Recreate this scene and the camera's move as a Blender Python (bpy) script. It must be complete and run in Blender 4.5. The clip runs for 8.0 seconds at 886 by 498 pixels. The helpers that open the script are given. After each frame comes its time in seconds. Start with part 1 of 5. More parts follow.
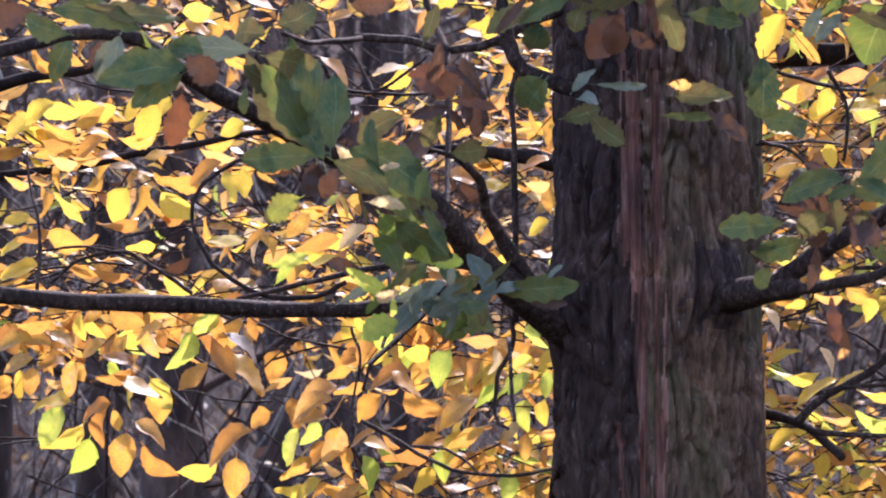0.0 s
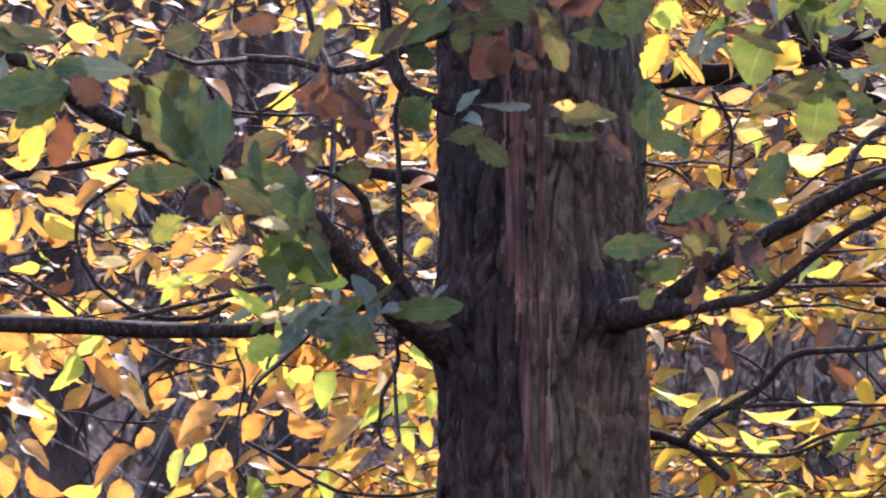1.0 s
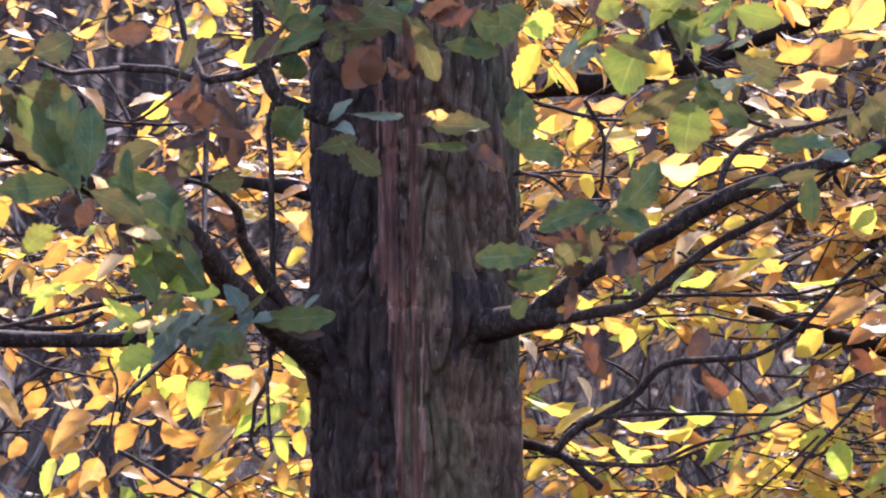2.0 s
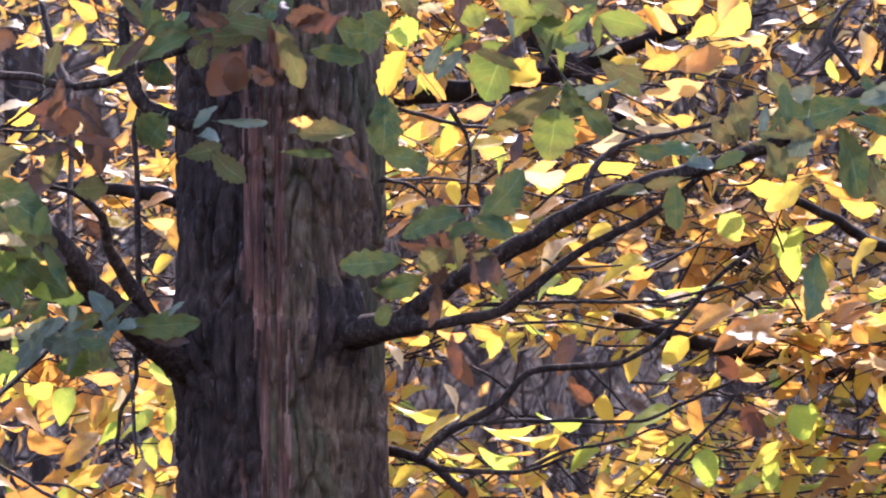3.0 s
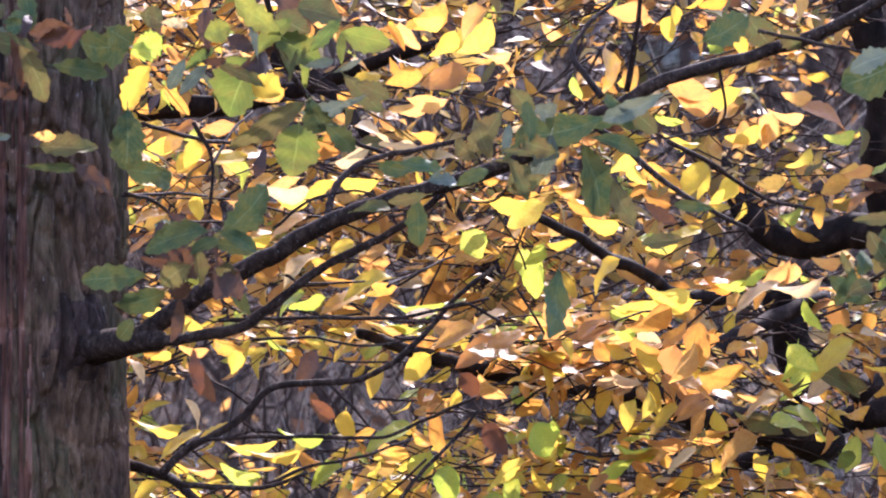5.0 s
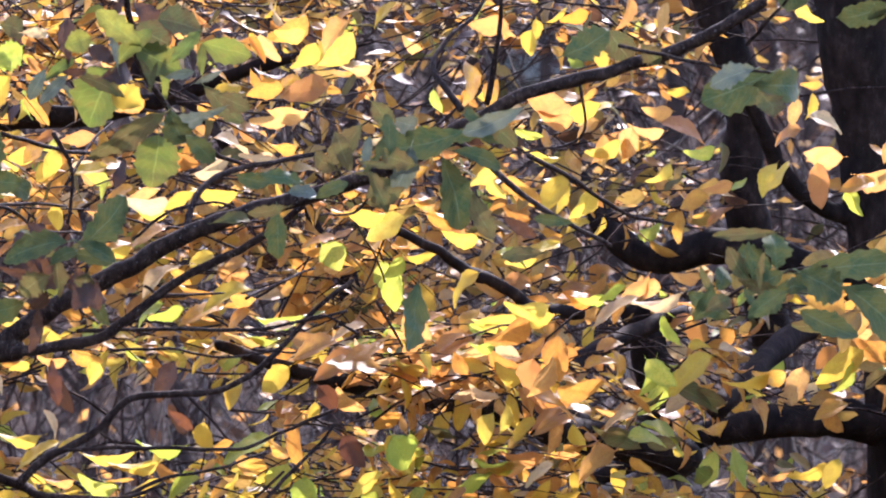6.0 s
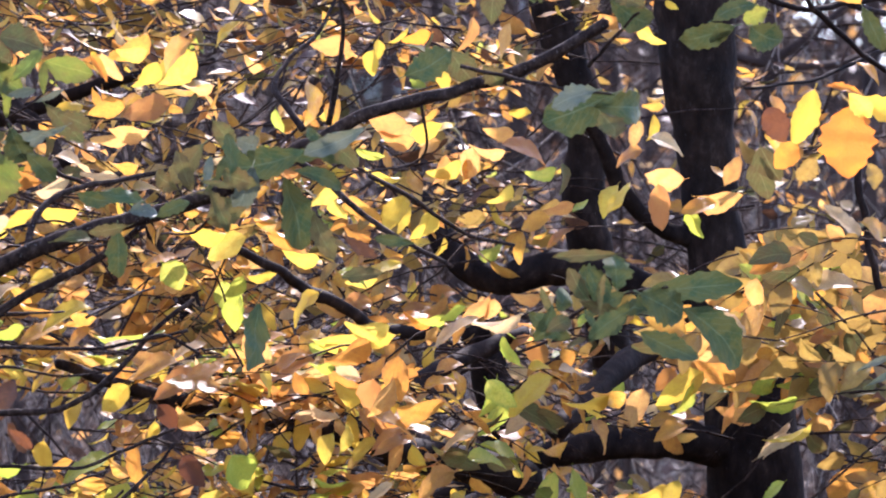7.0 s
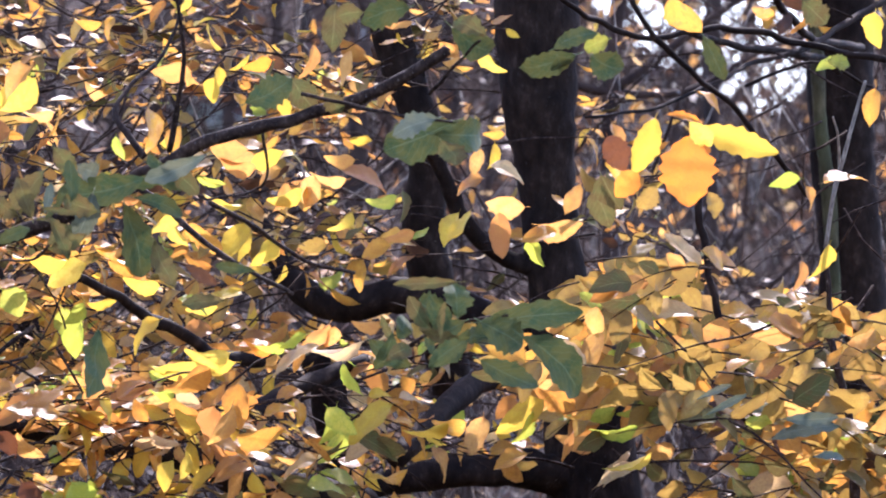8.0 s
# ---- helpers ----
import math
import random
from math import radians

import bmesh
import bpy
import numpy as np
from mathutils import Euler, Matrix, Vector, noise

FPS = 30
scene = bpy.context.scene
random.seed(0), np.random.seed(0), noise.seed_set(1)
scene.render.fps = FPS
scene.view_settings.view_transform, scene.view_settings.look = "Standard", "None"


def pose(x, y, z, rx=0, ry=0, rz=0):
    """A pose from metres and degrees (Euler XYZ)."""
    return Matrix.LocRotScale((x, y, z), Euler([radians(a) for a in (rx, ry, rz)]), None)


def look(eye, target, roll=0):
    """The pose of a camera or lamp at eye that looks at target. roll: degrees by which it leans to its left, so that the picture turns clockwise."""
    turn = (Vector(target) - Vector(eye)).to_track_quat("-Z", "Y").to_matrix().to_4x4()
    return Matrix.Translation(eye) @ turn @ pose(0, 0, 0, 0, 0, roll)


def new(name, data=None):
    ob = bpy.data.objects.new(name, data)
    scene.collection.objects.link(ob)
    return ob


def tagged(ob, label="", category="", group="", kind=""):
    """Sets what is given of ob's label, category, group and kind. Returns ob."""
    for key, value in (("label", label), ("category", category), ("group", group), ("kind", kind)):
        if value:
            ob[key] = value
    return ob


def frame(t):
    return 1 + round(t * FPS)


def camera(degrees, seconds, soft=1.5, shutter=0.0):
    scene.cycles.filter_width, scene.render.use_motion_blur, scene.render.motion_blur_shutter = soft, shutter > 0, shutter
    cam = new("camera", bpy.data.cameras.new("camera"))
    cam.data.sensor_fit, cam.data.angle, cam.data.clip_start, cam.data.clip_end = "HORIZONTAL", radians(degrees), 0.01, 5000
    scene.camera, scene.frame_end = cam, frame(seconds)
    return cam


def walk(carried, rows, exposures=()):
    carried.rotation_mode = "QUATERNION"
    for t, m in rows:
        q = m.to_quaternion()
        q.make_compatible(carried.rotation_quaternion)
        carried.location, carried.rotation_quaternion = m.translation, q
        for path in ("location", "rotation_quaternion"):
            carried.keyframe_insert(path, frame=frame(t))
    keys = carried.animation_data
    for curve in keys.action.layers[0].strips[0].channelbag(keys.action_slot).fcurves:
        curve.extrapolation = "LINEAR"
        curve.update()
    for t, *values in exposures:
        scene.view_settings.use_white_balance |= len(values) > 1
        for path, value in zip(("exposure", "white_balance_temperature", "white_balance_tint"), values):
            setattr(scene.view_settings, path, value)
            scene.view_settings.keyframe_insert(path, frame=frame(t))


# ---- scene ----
cam = camera(6.0, 8.0, soft=2.0)
EYE = 1.6
SIDE = 0.07    # the stand shifts a hand's width to the right early in the turn
ROWS = [
    (0.0, 0, 93.000, 0.000, 0.000), (0.5, 0, 93.076, 0.048, -0.325), (1.0, 0, 93.139, 0.093, -0.779),
    (1.5, 0.02, 93.175, 0.107, -1.203), (3.0, 0.98, 93.247, 0.145, -2.553), (3.5, 1, 93.269, 0.150, -2.976),
    (4.0, 1, 93.294, 0.128, -3.436), (4.5, 1, 93.322, 0.044, -3.866), (6.0, 1, 93.446, -0.485, -5.294),
    (6.5, 1, 93.511, -0.609, -5.818), (7.0, 1, 93.594, -0.706, -6.388), (7.5, 1, 93.685, -0.714, -6.911),
    (8.0, 1, 93.796, -0.805, -7.478),
]
walk(cam, [(t, pose(SIDE * k, 0, EYE, rx, ry, rz + math.degrees(SIDE * k / 15.0))) for t, k, rx, ry, rz in ROWS], [(0.0, 2.06, 5720.0, 28.0), (1.5, 2.27, 5720.0, 28.0), (3.0, 2.32, 5720.0, 28.0), (4.5, 2.30, 5720.0, 28.0), (6.5, 2.14, 5720.0, 28.0), (8.0, 2.15, 5720.0, 28.0)])
cam.data.dof.use_dof = True
cam.data.dof.focus_distance = 16.3
cam.data.dof.aperture_fstop = 18.0

# ---- light: low autumn sun behind the trees, clear sky ----
SUN_UP, SUN_RIGHT = 45.0, 16.0
world = bpy.data.worlds.new("sky")
scene.world = world
world.use_nodes = True
wn = world.node_tree.nodes
sky = wn.new("ShaderNodeTexSky")
sky.sky_type, sky.sun_disc = "NISHITA", False
sky.sun_elevation, sky.sun_rotation = radians(SUN_UP), radians(SUN_RIGHT)
wn["Background"].inputs["Strength"].default_value = 0.15
world.node_tree.links.new(sky.outputs["Color"], wn["Background"].inputs["Color"])
sun = new("sun", bpy.data.lights.new("sun", "SUN"))
sun.data.energy, sun.data.angle, sun.data.color = 3.1, radians(0.5), (1.0, 0.93, 0.82)
ce = math.cos(radians(SUN_UP))
sun_from = Vector((ce * math.sin(radians(SUN_RIGHT)), ce * math.cos(radians(SUN_RIGHT)), math.sin(radians(SUN_UP)))) * 60
sun.matrix_world = look(sun_from, (0, 0, 0))


# ---- materials ----
def material(name):
    m = bpy.data.materials.new(name)
    m.use_nodes = True
    return m, m.node_tree.nodes, m.node_tree.links, m.node_tree.nodes["Principled BSDF"]


def ramp(nodes, stops):
    r = nodes.new("ShaderNodeValToRGB")
    while len(r.color_ramp.elements) < len(stops):
        r.color_ramp.elements.new(0.5)
    for e, (p, c) in zip(r.color_ramp.elements, stops):
        e.position, e.color = p, (*c, 1)
    return r


def noise_tex(nodes, links, vector, scale, detail=4.0, rough=0.6):
    n = nodes.new("ShaderNodeTexNoise")
    n.inputs["Scale"].default_value, n.inputs["Detail"].default_value = scale, detail
    n.inputs["Roughness"].default_value = rough
    links.new(vector, n.inputs["Vector"])
    return n


def math_node(nodes, links, op, a, b=None):
    n = nodes.new("ShaderNodeMath")
    n.operation = op
    for k, v in enumerate((a, b)):
        if v is None:
            continue
        if isinstance(v, (int, float)):
            n.inputs[k].default_value = v
        else:
            links.new(v, n.inputs[k])
    return n.outputs[0]


def mix_col(nodes, links, fac, a, b, blend="MIX"):
    n = nodes.new("ShaderNodeMix")
    n.data_type, n.blend_type = "RGBA", blend
    for key, v in ((0, fac), (6, a), (7, b)):
        if isinstance(v, (int, float)):
            n.inputs[key].default_value = v
        elif isinstance(v, tuple):
            n.inputs[key].default_value = (*v, 1)
        else:
            links.new(v, n.inputs[key])
    return n.outputs[2]


def leaf_material(name, stops, spot, through_light=0.6, rough=0.42, spots=0.62, gain=1.0, spec=0.5, veins=None):
    """A thin leaf: a ramp of tones from leaf to leaf, side veins and midrib, spots, light that comes through."""
    m, n, l, bsdf = material(name)
    info, geo, uv = n.new("ShaderNodeObjectInfo"), n.new("ShaderNodeNewGeometry"), n.new("ShaderNodeUVMap")
    rnd = math_node(n, l, "FRACT", math_node(n, l, "ADD", info.outputs["Random"], geo.outputs["Random Per Island"]))
    tone = ramp(n, stops)
    sep = n.new("ShaderNodeSeparateXYZ")
    l.new(uv.outputs[0], sep.inputs[0])
    side = math_node(n, l, "ABSOLUTE", math_node(n, l, "SUBTRACT", sep.outputs[0], 0.5))
    # side veins run outwards and forwards from the midrib
    run = math_node(n, l, "SUBTRACT", math_node(n, l, "MULTIPLY", sep.outputs[1], 8.0), math_node(n, l, "MULTIPLY", side, 5.5))
    wave = math_node(n, l, "ABSOLUTE", math_node(n, l, "SUBTRACT", math_node(n, l, "FRACT", run), 0.5))
    vein = math_node(n, l, "LESS_THAN", wave, 0.07)
    rib = math_node(n, l, "LESS_THAN", side, 0.018)
    lines = math_node(n, l, "MAXIMUM", math_node(n, l, "MULTIPLY", vein, 0.4), rib)
    coarse = noise_tex(n, l, geo.outputs["Position"], 34.0, 3.0)
    fine = noise_tex(n, l, geo.outputs["Position"], 190.0, 3.0)
    drift = math_node(n, l, "MULTIPLY", math_node(n, l, "SUBTRACT", coarse.outputs[0], 0.5), 1.7)
    l.new(math_node(n, l, "ADD", rnd, drift), tone.inputs[0])
    blotch = ramp(n, [(spots - 0.06, (0, 0, 0)), (spots + 0.08, (1, 1, 1))])
    l.new(coarse.outputs[0], blotch.inputs[0])
    col = mix_col(n, l, math_node(n, l, "MULTIPLY", blotch.outputs[0], 0.6), tone.outputs[0], spot)
    patch = ramp(n, [(0.42, (0, 0, 0)), (0.66, (1, 1, 1))])
    l.new(noise_tex(n, l, geo.outputs["Position"], 13.0, 4.0, 0.7).outputs[0], patch.inputs[0])
    col = mix_col(n, l, math_node(n, l, "MULTIPLY", patch.outputs[0], 0.42), col, spot)
    rim = math_node(n, l, "MULTIPLY", math_node(n, l, "POWER", math_node(n, l, "MULTIPLY", side, 2.0), 3.0), coarse.outputs[0])
    col = mix_col(n, l, rim, col, spot)
    col = mix_col(n, l, math_node(n, l, "MULTIPLY", math_node(n, l, "POWER", fine.outputs[0], 2.0), 1.1), col, spot)
    col = mix_col(n, l, math_node(n, l, "MULTIPLY", lines, 0.28), col, veins or spot)
    l.new(col, bsdf.inputs["Base Color"])
    bsdf.inputs["Roughness"].default_value = rough
    bsdf.inputs["Specular IOR Level"].default_value = spec
    bump = n.new("ShaderNodeBump")
    bump.inputs["Strength"].default_value, bump.inputs["Distance"].default_value = 0.8, 0.003
    l.new(math_node(n, l, "SUBTRACT", math_node(n, l, "MULTIPLY", fine.outputs[0], 0.5), lines), bump.inputs["Height"])
    l.new(bump.outputs[0], bsdf.inputs["Normal"])
    glow = n.new("ShaderNodeBsdfTranslucent")
    l.new(bump.outputs[0], glow.inputs["Normal"])
    sat = n.new("ShaderNodeHueSaturation")
    sat.inputs["Saturation"].default_value, sat.inputs["Value"].default_value = 0.99, gain
    l.new(col, sat.inputs["Color"])
    l.new(sat.outputs[0], glow.inputs["Color"])
    mixed = n.new("ShaderNodeMixShader")
    mixed.inputs[0].default_value = through_light
    l.new(bsdf.outputs[0], mixed.inputs[1])
    l.new(glow.outputs[0], mixed.inputs[2])
    l.new(mixed.outputs[0], n["Material Output"].inputs["Surface"])
    return m


def bark_material(name, dark, mid, pale, grain=(60, 60, 14), bump_depth=0.004, moss=0.0, flecks=0.5):
    m, n, l, bsdf = material(name)
    geo = n.new("ShaderNodeNewGeometry")
    mp = n.new("ShaderNodeMapping")
    mp.inputs["Scale"].default_value = grain
    l.new(geo.outputs["Position"], mp.inputs["Vector"])
    streak = noise_tex(n, l, mp.outputs[0], 1.0, 6.0, 0.65)
    broad = noise_tex(n, l, geo.outputs["Position"], 7.0, 3.0)
    speck = noise_tex(n, l, mp.outputs[0], 3.2, 2.0)
    c1 = ramp(n, [(0.36, dark), (0.56, mid), (0.72, pale)])
    l.new(streak.outputs[0], c1.inputs[0])
    tint = ramp(n, [(0.35, (0.62, 0.6, 0.62)), (0.65, (1.1, 1.0, 0.92))])
    l.new(broad.outputs[0], tint.inputs[0])
    col = mix_col(n, l, 1.0, c1.outputs[0], tint.outputs[0], "MULTIPLY")
    lichen = ramp(n, [(0.66, (0, 0, 0)), (0.74, (1, 1, 1))])
    l.new(speck.outputs[0], lichen.inputs[0])
    col = mix_col(n, l, math_node(n, l, "MULTIPLY", lichen.outputs[0], flecks), col, (0.42, 0.38, 0.35))
    if moss:
        green = ramp(n, [(0.5, (0, 0, 0)), (0.62, (1, 1, 1))])
        big = noise_tex(n, l, geo.outputs["Position"], 5.0, 4.0)
        l.new(big.outputs[0], green.inputs[0])
        col = mix_col(n, l, math_node(n, l, "MULTIPLY", green.outputs[0], moss), col, (0.07, 0.085, 0.035))
    l.new(col, bsdf.inputs["Base Color"])
    bsdf.inputs["Roughness"].default_value = 0.8
    bsdf.inputs["Specular IOR Level"].default_value = 0.06
    bump = n.new("ShaderNodeBump")
    bump.inputs["Strength"].default_value, bump.inputs["Distance"].default_value = 0.9, bump_depth
    l.new(streak.outputs[0], bump.inputs["Height"])
    l.new(bump.outputs[0], bsdf.inputs["Normal"])
    return m


M_GOLD = leaf_material("leaf_gold", [(0.0, (0.46, 0.205, 0.035)), (0.25, (0.68, 0.325, 0.042)), (0.6, (0.81, 0.44, 0.048)), (0.85, (0.82, 0.505, 0.06)), (1.0, (0.76, 0.48, 0.14))], (0.46, 0.18, 0.035), rough=0.42, spec=0.34, gain=0.84)
M_LEMON = leaf_material("leaf_lemon", [(0.0, (0.78, 0.50, 0.045)), (0.6, (0.80, 0.59, 0.055)), (1.0, (0.78, 0.61, 0.09))], (0.6, 0.36, 0.04), gain=0.84, rough=0.5, spec=0.3)
M_AMBER = leaf_material("leaf_amber", [(0.0, (0.46, 0.195, 0.042)), (0.5, (0.65, 0.35, 0.062)), (1.0, (0.75, 0.46, 0.115))], (0.40, 0.17, 0.05), rough=0.42, spec=0.5, through_light=0.68, gain=1.02)
M_BUFF = leaf_material("leaf_buff", [(0.0, (0.62, 0.41, 0.15)), (0.5, (0.74, 0.53, 0.21)), (1.0, (0.78, 0.60, 0.27))], (0.4, 0.24, 0.12), rough=0.5, spec=0.3, gain=0.92)
M_LIME = leaf_material("leaf_lime", [(0.0, (0.44, 0.44, 0.05)), (0.5, (0.60, 0.54, 0.06)), (1.0, (0.70, 0.58, 0.10))], (0.2, 0.3, 0.03))
M_OAK = leaf_material("leaf_oak_green", [(0.0, (0.020, 0.056, 0.030)), (0.5, (0.032, 0.076, 0.032)), (1.0, (0.070, 0.098, 0.030))], (0.125, 0.115, 0.03), through_light=0.16, rough=0.6, spec=0.12, spots=0.5, veins=(0.2, 0.25, 0.16))
M_OLIVE = leaf_material("leaf_olive", [(0.0, (0.08, 0.105, 0.034)), (0.5, (0.14, 0.145, 0.04)), (1.0, (0.24, 0.19, 0.05))], (0.12, 0.075, 0.028), through_light=0.3, rough=0.7, spec=0.12, spots=0.5, veins=(0.34, 0.34, 0.14))
M_BROWN = leaf_material("leaf_brown", [(0.0, (0.06, 0.026, 0.014)), (0.5, (0.105, 0.044, 0.02)), (1.0, (0.17, 0.075, 0.03))], (0.05, 0.026, 0.014), through_light=0.4, rough=0.6)
M_FRESH = leaf_material("leaf_fresh_green", [(0.0, (0.075, 0.125, 0.018)), (0.6, (0.15, 0.18, 0.024)), (1.0, (0.26, 0.25, 0.03))], (0.12, 0.10, 0.02), through_light=0.62, rough=0.5, veins=(0.29, 0.34, 0.07))
M_ORANGE = leaf_material("leaf_orange", [(0.0, (0.80, 0.25, 0.02)), (1.0, (0.84, 0.38, 0.03))], (0.74, 0.22, 0.02), gain=0.88, spots=0.66)
M_MUSTARD = leaf_material("leaf_mustard", [(0.0, (0.27, 0.178, 0.04)), (0.5, (0.42, 0.272, 0.045)), (1.0, (0.52, 0.35, 0.075))], (0.26, 0.14, 0.035), through_light=0.45, rough=0.42, spec=0.4)
M_GREY = leaf_material("leaf_grey_green", [(0.0, (0.065, 0.09, 0.065)), (0.5, (0.11, 0.13, 0.085)), (1.0, (0.21, 0.20, 0.11))], (0.13, 0.13, 0.07), through_light=0.25, rough=0.5, spec=0.4, veins=(0.34, 0.38, 0.28))
M_RUST = leaf_material("leaf_rust", [(0.0, (0.12, 0.045, 0.018)), (1.0, (0.23, 0.083, 0.026))], (0.12, 0.04, 0.015), through_light=0.45, rough=0.6)
LEAF = {"m": M_MUSTARD, "n": M_GREY, "t": M_RUST, "g": M_GOLD, "y": M_LEMON, "a": M_AMBER, "l": M_LIME, "o": M_OAK, "v": M_OLIVE, "b": M_BROWN, "r": M_ORANGE, "p": M_BUFF, "k": M_FRESH}
M_BARK = bark_material("oak_bark", (0.054, 0.033, 0.022), (0.142, 0.089, 0.058), (0.275, 0.182, 0.123), grain=(60, 60, 14), bump_depth=0.008, moss=0.3, flecks=0.35)
M_DARK_BARK = bark_material("dark_bark", (0.030, 0.020, 0.016), (0.072, 0.046, 0.037), (0.15, 0.10, 0.082), grain=(60, 60, 14), bump_depth=0.008, flecks=0.2)
M_SCAR = bark_material("inner_bark", (0.075, 0.038, 0.028), (0.225, 0.108, 0.078), (0.42, 0.26, 0.20), grain=(70, 70, 6), bump_depth=0.006, flecks=0.4)
M_LIMB = bark_material("limb_bark", (0.018, 0.0115, 0.009), (0.049, 0.032, 0.024), (0.125, 0.088, 0.067), grain=(90, 90, 60), bump_depth=0.002)
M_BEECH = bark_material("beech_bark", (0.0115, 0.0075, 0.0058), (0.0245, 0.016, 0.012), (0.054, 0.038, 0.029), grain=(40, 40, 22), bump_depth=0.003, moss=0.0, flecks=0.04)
M_FAR = bark_material("far_bark", (0.028, 0.019, 0.016), (0.072, 0.050, 0.040), (0.17, 0.122, 0.098), grain=(8, 8, 3))
M_STONE = bark_material("lichened_stone", (0.12, 0.13, 0.11), (0.25, 0.26, 0.22), (0.42, 0.42, 0.38), grain=(12, 12, 12), moss=0.3)
M_STRIP = bark_material("mossy_bark", (0.035, 0.034, 0.018), (0.085, 0.078, 0.042), (0.17, 0.15, 0.09), grain=(30, 30, 10), moss=0.3, flecks=0.1)
# pale bark colour that paints sunlight onto twigs and a limb
M_PALE_LIT = bark_material("pale_lit_bark", (0.12, 0.1, 0.085), (0.28, 0.25, 0.21), (0.45, 0.41, 0.36), grain=(120, 120, 40), bump_depth=0.001)


def ground_material():
    m, n, l, bsdf = material("leaf_litter")
    geo = n.new("ShaderNodeNewGeometry")
    vor = n.new("ShaderNodeTexVoronoi")
    vor.inputs["Scale"].default_value = 21.0
    warp = noise_tex(n, l, geo.outputs["Position"], 9.0, 4.0)
    l.new(mix_col(n, l, 0.12, geo.outputs["Position"], warp.outputs[1], "ADD"), vor.inputs["Vector"])
    big = noise_tex(n, l, geo.outputs["Position"], 0.9, 5.0)
    # browns kept dark in place of the shade trees would throw on the bank
    c = ramp(n, [(0.2, (0.022, 0.016, 0.014)), (0.6, (0.058, 0.042, 0.034)), (0.92, (0.12, 0.08, 0.052))])
    l.new(vor.outputs["Color"], c.inputs[0])
    t = ramp(n, [(0.3, (0.5, 0.5, 0.55)), (0.7, (1.1, 1.0, 0.9))])
    l.new(big.outputs[0], t.inputs[0])
    l.new(mix_col(n, l, 1.0, c.outputs[0], t.outputs[0], "MULTIPLY"), bsdf.inputs["Base Color"])
    bsdf.inputs["Roughness"].default_value = 0.95
    bsdf.inputs["Specular IOR Level"].default_value = 0.05
    bump = n.new("ShaderNodeBump")
    bump.inputs["Strength"].default_value, bump.inputs["Distance"].default_value = 1.0, 0.05
    l.new(vor.outputs["Distance"], bump.inputs["Height"])
    l.new(bump.outputs[0], bsdf.inputs["Normal"])
    return m


M_GROUND = ground_material()

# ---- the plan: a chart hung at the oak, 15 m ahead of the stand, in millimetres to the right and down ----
OAK_Y, REACH, TILT = 15.0, 14959.0, radians(3.0)


def spot_at(u, v, y=OAK_Y):
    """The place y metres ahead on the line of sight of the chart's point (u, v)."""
    dx, dz = (u - 784) / REACH, (441 - v) / REACH
    ahead, up = math.cos(TILT) - dz * math.sin(TILT), math.sin(TILT) + dz * math.cos(TILT)
    k = SIDE * min(1.0, max(0.0, (u - 1150) / 200))
    return Vector((dx * y / ahead + k * (1 - y / OAK_Y), y, EYE + up * y / ahead))


def west(x, y):
    return x, y


def near(x, y):
    return x + 316 + 0.0019 * (y - 441), y - 46.5 - 0.0019 * (x - 784)


def middle(x, y):
    return x + 1010 + 0.0031 * (y - 441), y - 86 - 0.0031 * (x - 784)


def inner(x, y):
    return x + 622, y - 62.5


def outer(x, y):
    return x + 1511.6 + 0.0168 * (y - 441), y - 138 - 0.0168 * (x - 784)


def east(x, y):
    return x + 1945 + 0.0225 * (y - 441), y - 216 - 0.0225 * (x - 784)


# ---- builders ----
def mesh_of(name, verts, faces, mats, uvs=None, mat_index=None, smooth=True):
    me = bpy.data.meshes.new(name)
    me.from_pydata(verts, [], faces)
    for m in mats:
        me.materials.append(m)
    if uvs is not None:
        me.uv_layers.new(name="UVMap").data.foreach_set("uv", np.asarray(uvs, dtype=np.float32).ravel())
    if mat_index is not None:
        me.polygons.foreach_set("material_index", np.asarray(mat_index, dtype=np.int32))
    me.polygons.foreach_set("use_smooth", np.full(len(me.polygons), smooth))
    me.update()
    return me


def hang(ob, parent):
    """Make ob a part of parent, in the world's own coordinates."""
    ob.parent = parent
    ob.matrix_parent_inverse = parent.matrix_basis.inverted()
    return ob


def thing(name, base, label, category, group=""):
    ob = new(name)
    ob.empty_display_size = 0.2
    ob.matrix_basis = Matrix.Translation(base)
    return tagged(ob, label, category, group)


def bend(points, steps):
    """A smooth line through points of any size (Catmull-Rom)."""
    p = np.array(points, dtype=float)
    p = np.vstack([2 * p[0] - p[1], p, 2 * p[-1] - p[-2]])
    out = []
    for i in range(1, len(p) - 2):
        for s in np.linspace(0, 1, steps, endpoint=False):
            a, b, c, d = p[i - 1:i + 3]
            out.append(0.5 * (2 * b + (c - a) * s + (2 * a - 5 * b + 4 * c - d) * s * s + (3 * b - a - 3 * c + d) * s ** 3))
    return np.array(out + [p[-2]])


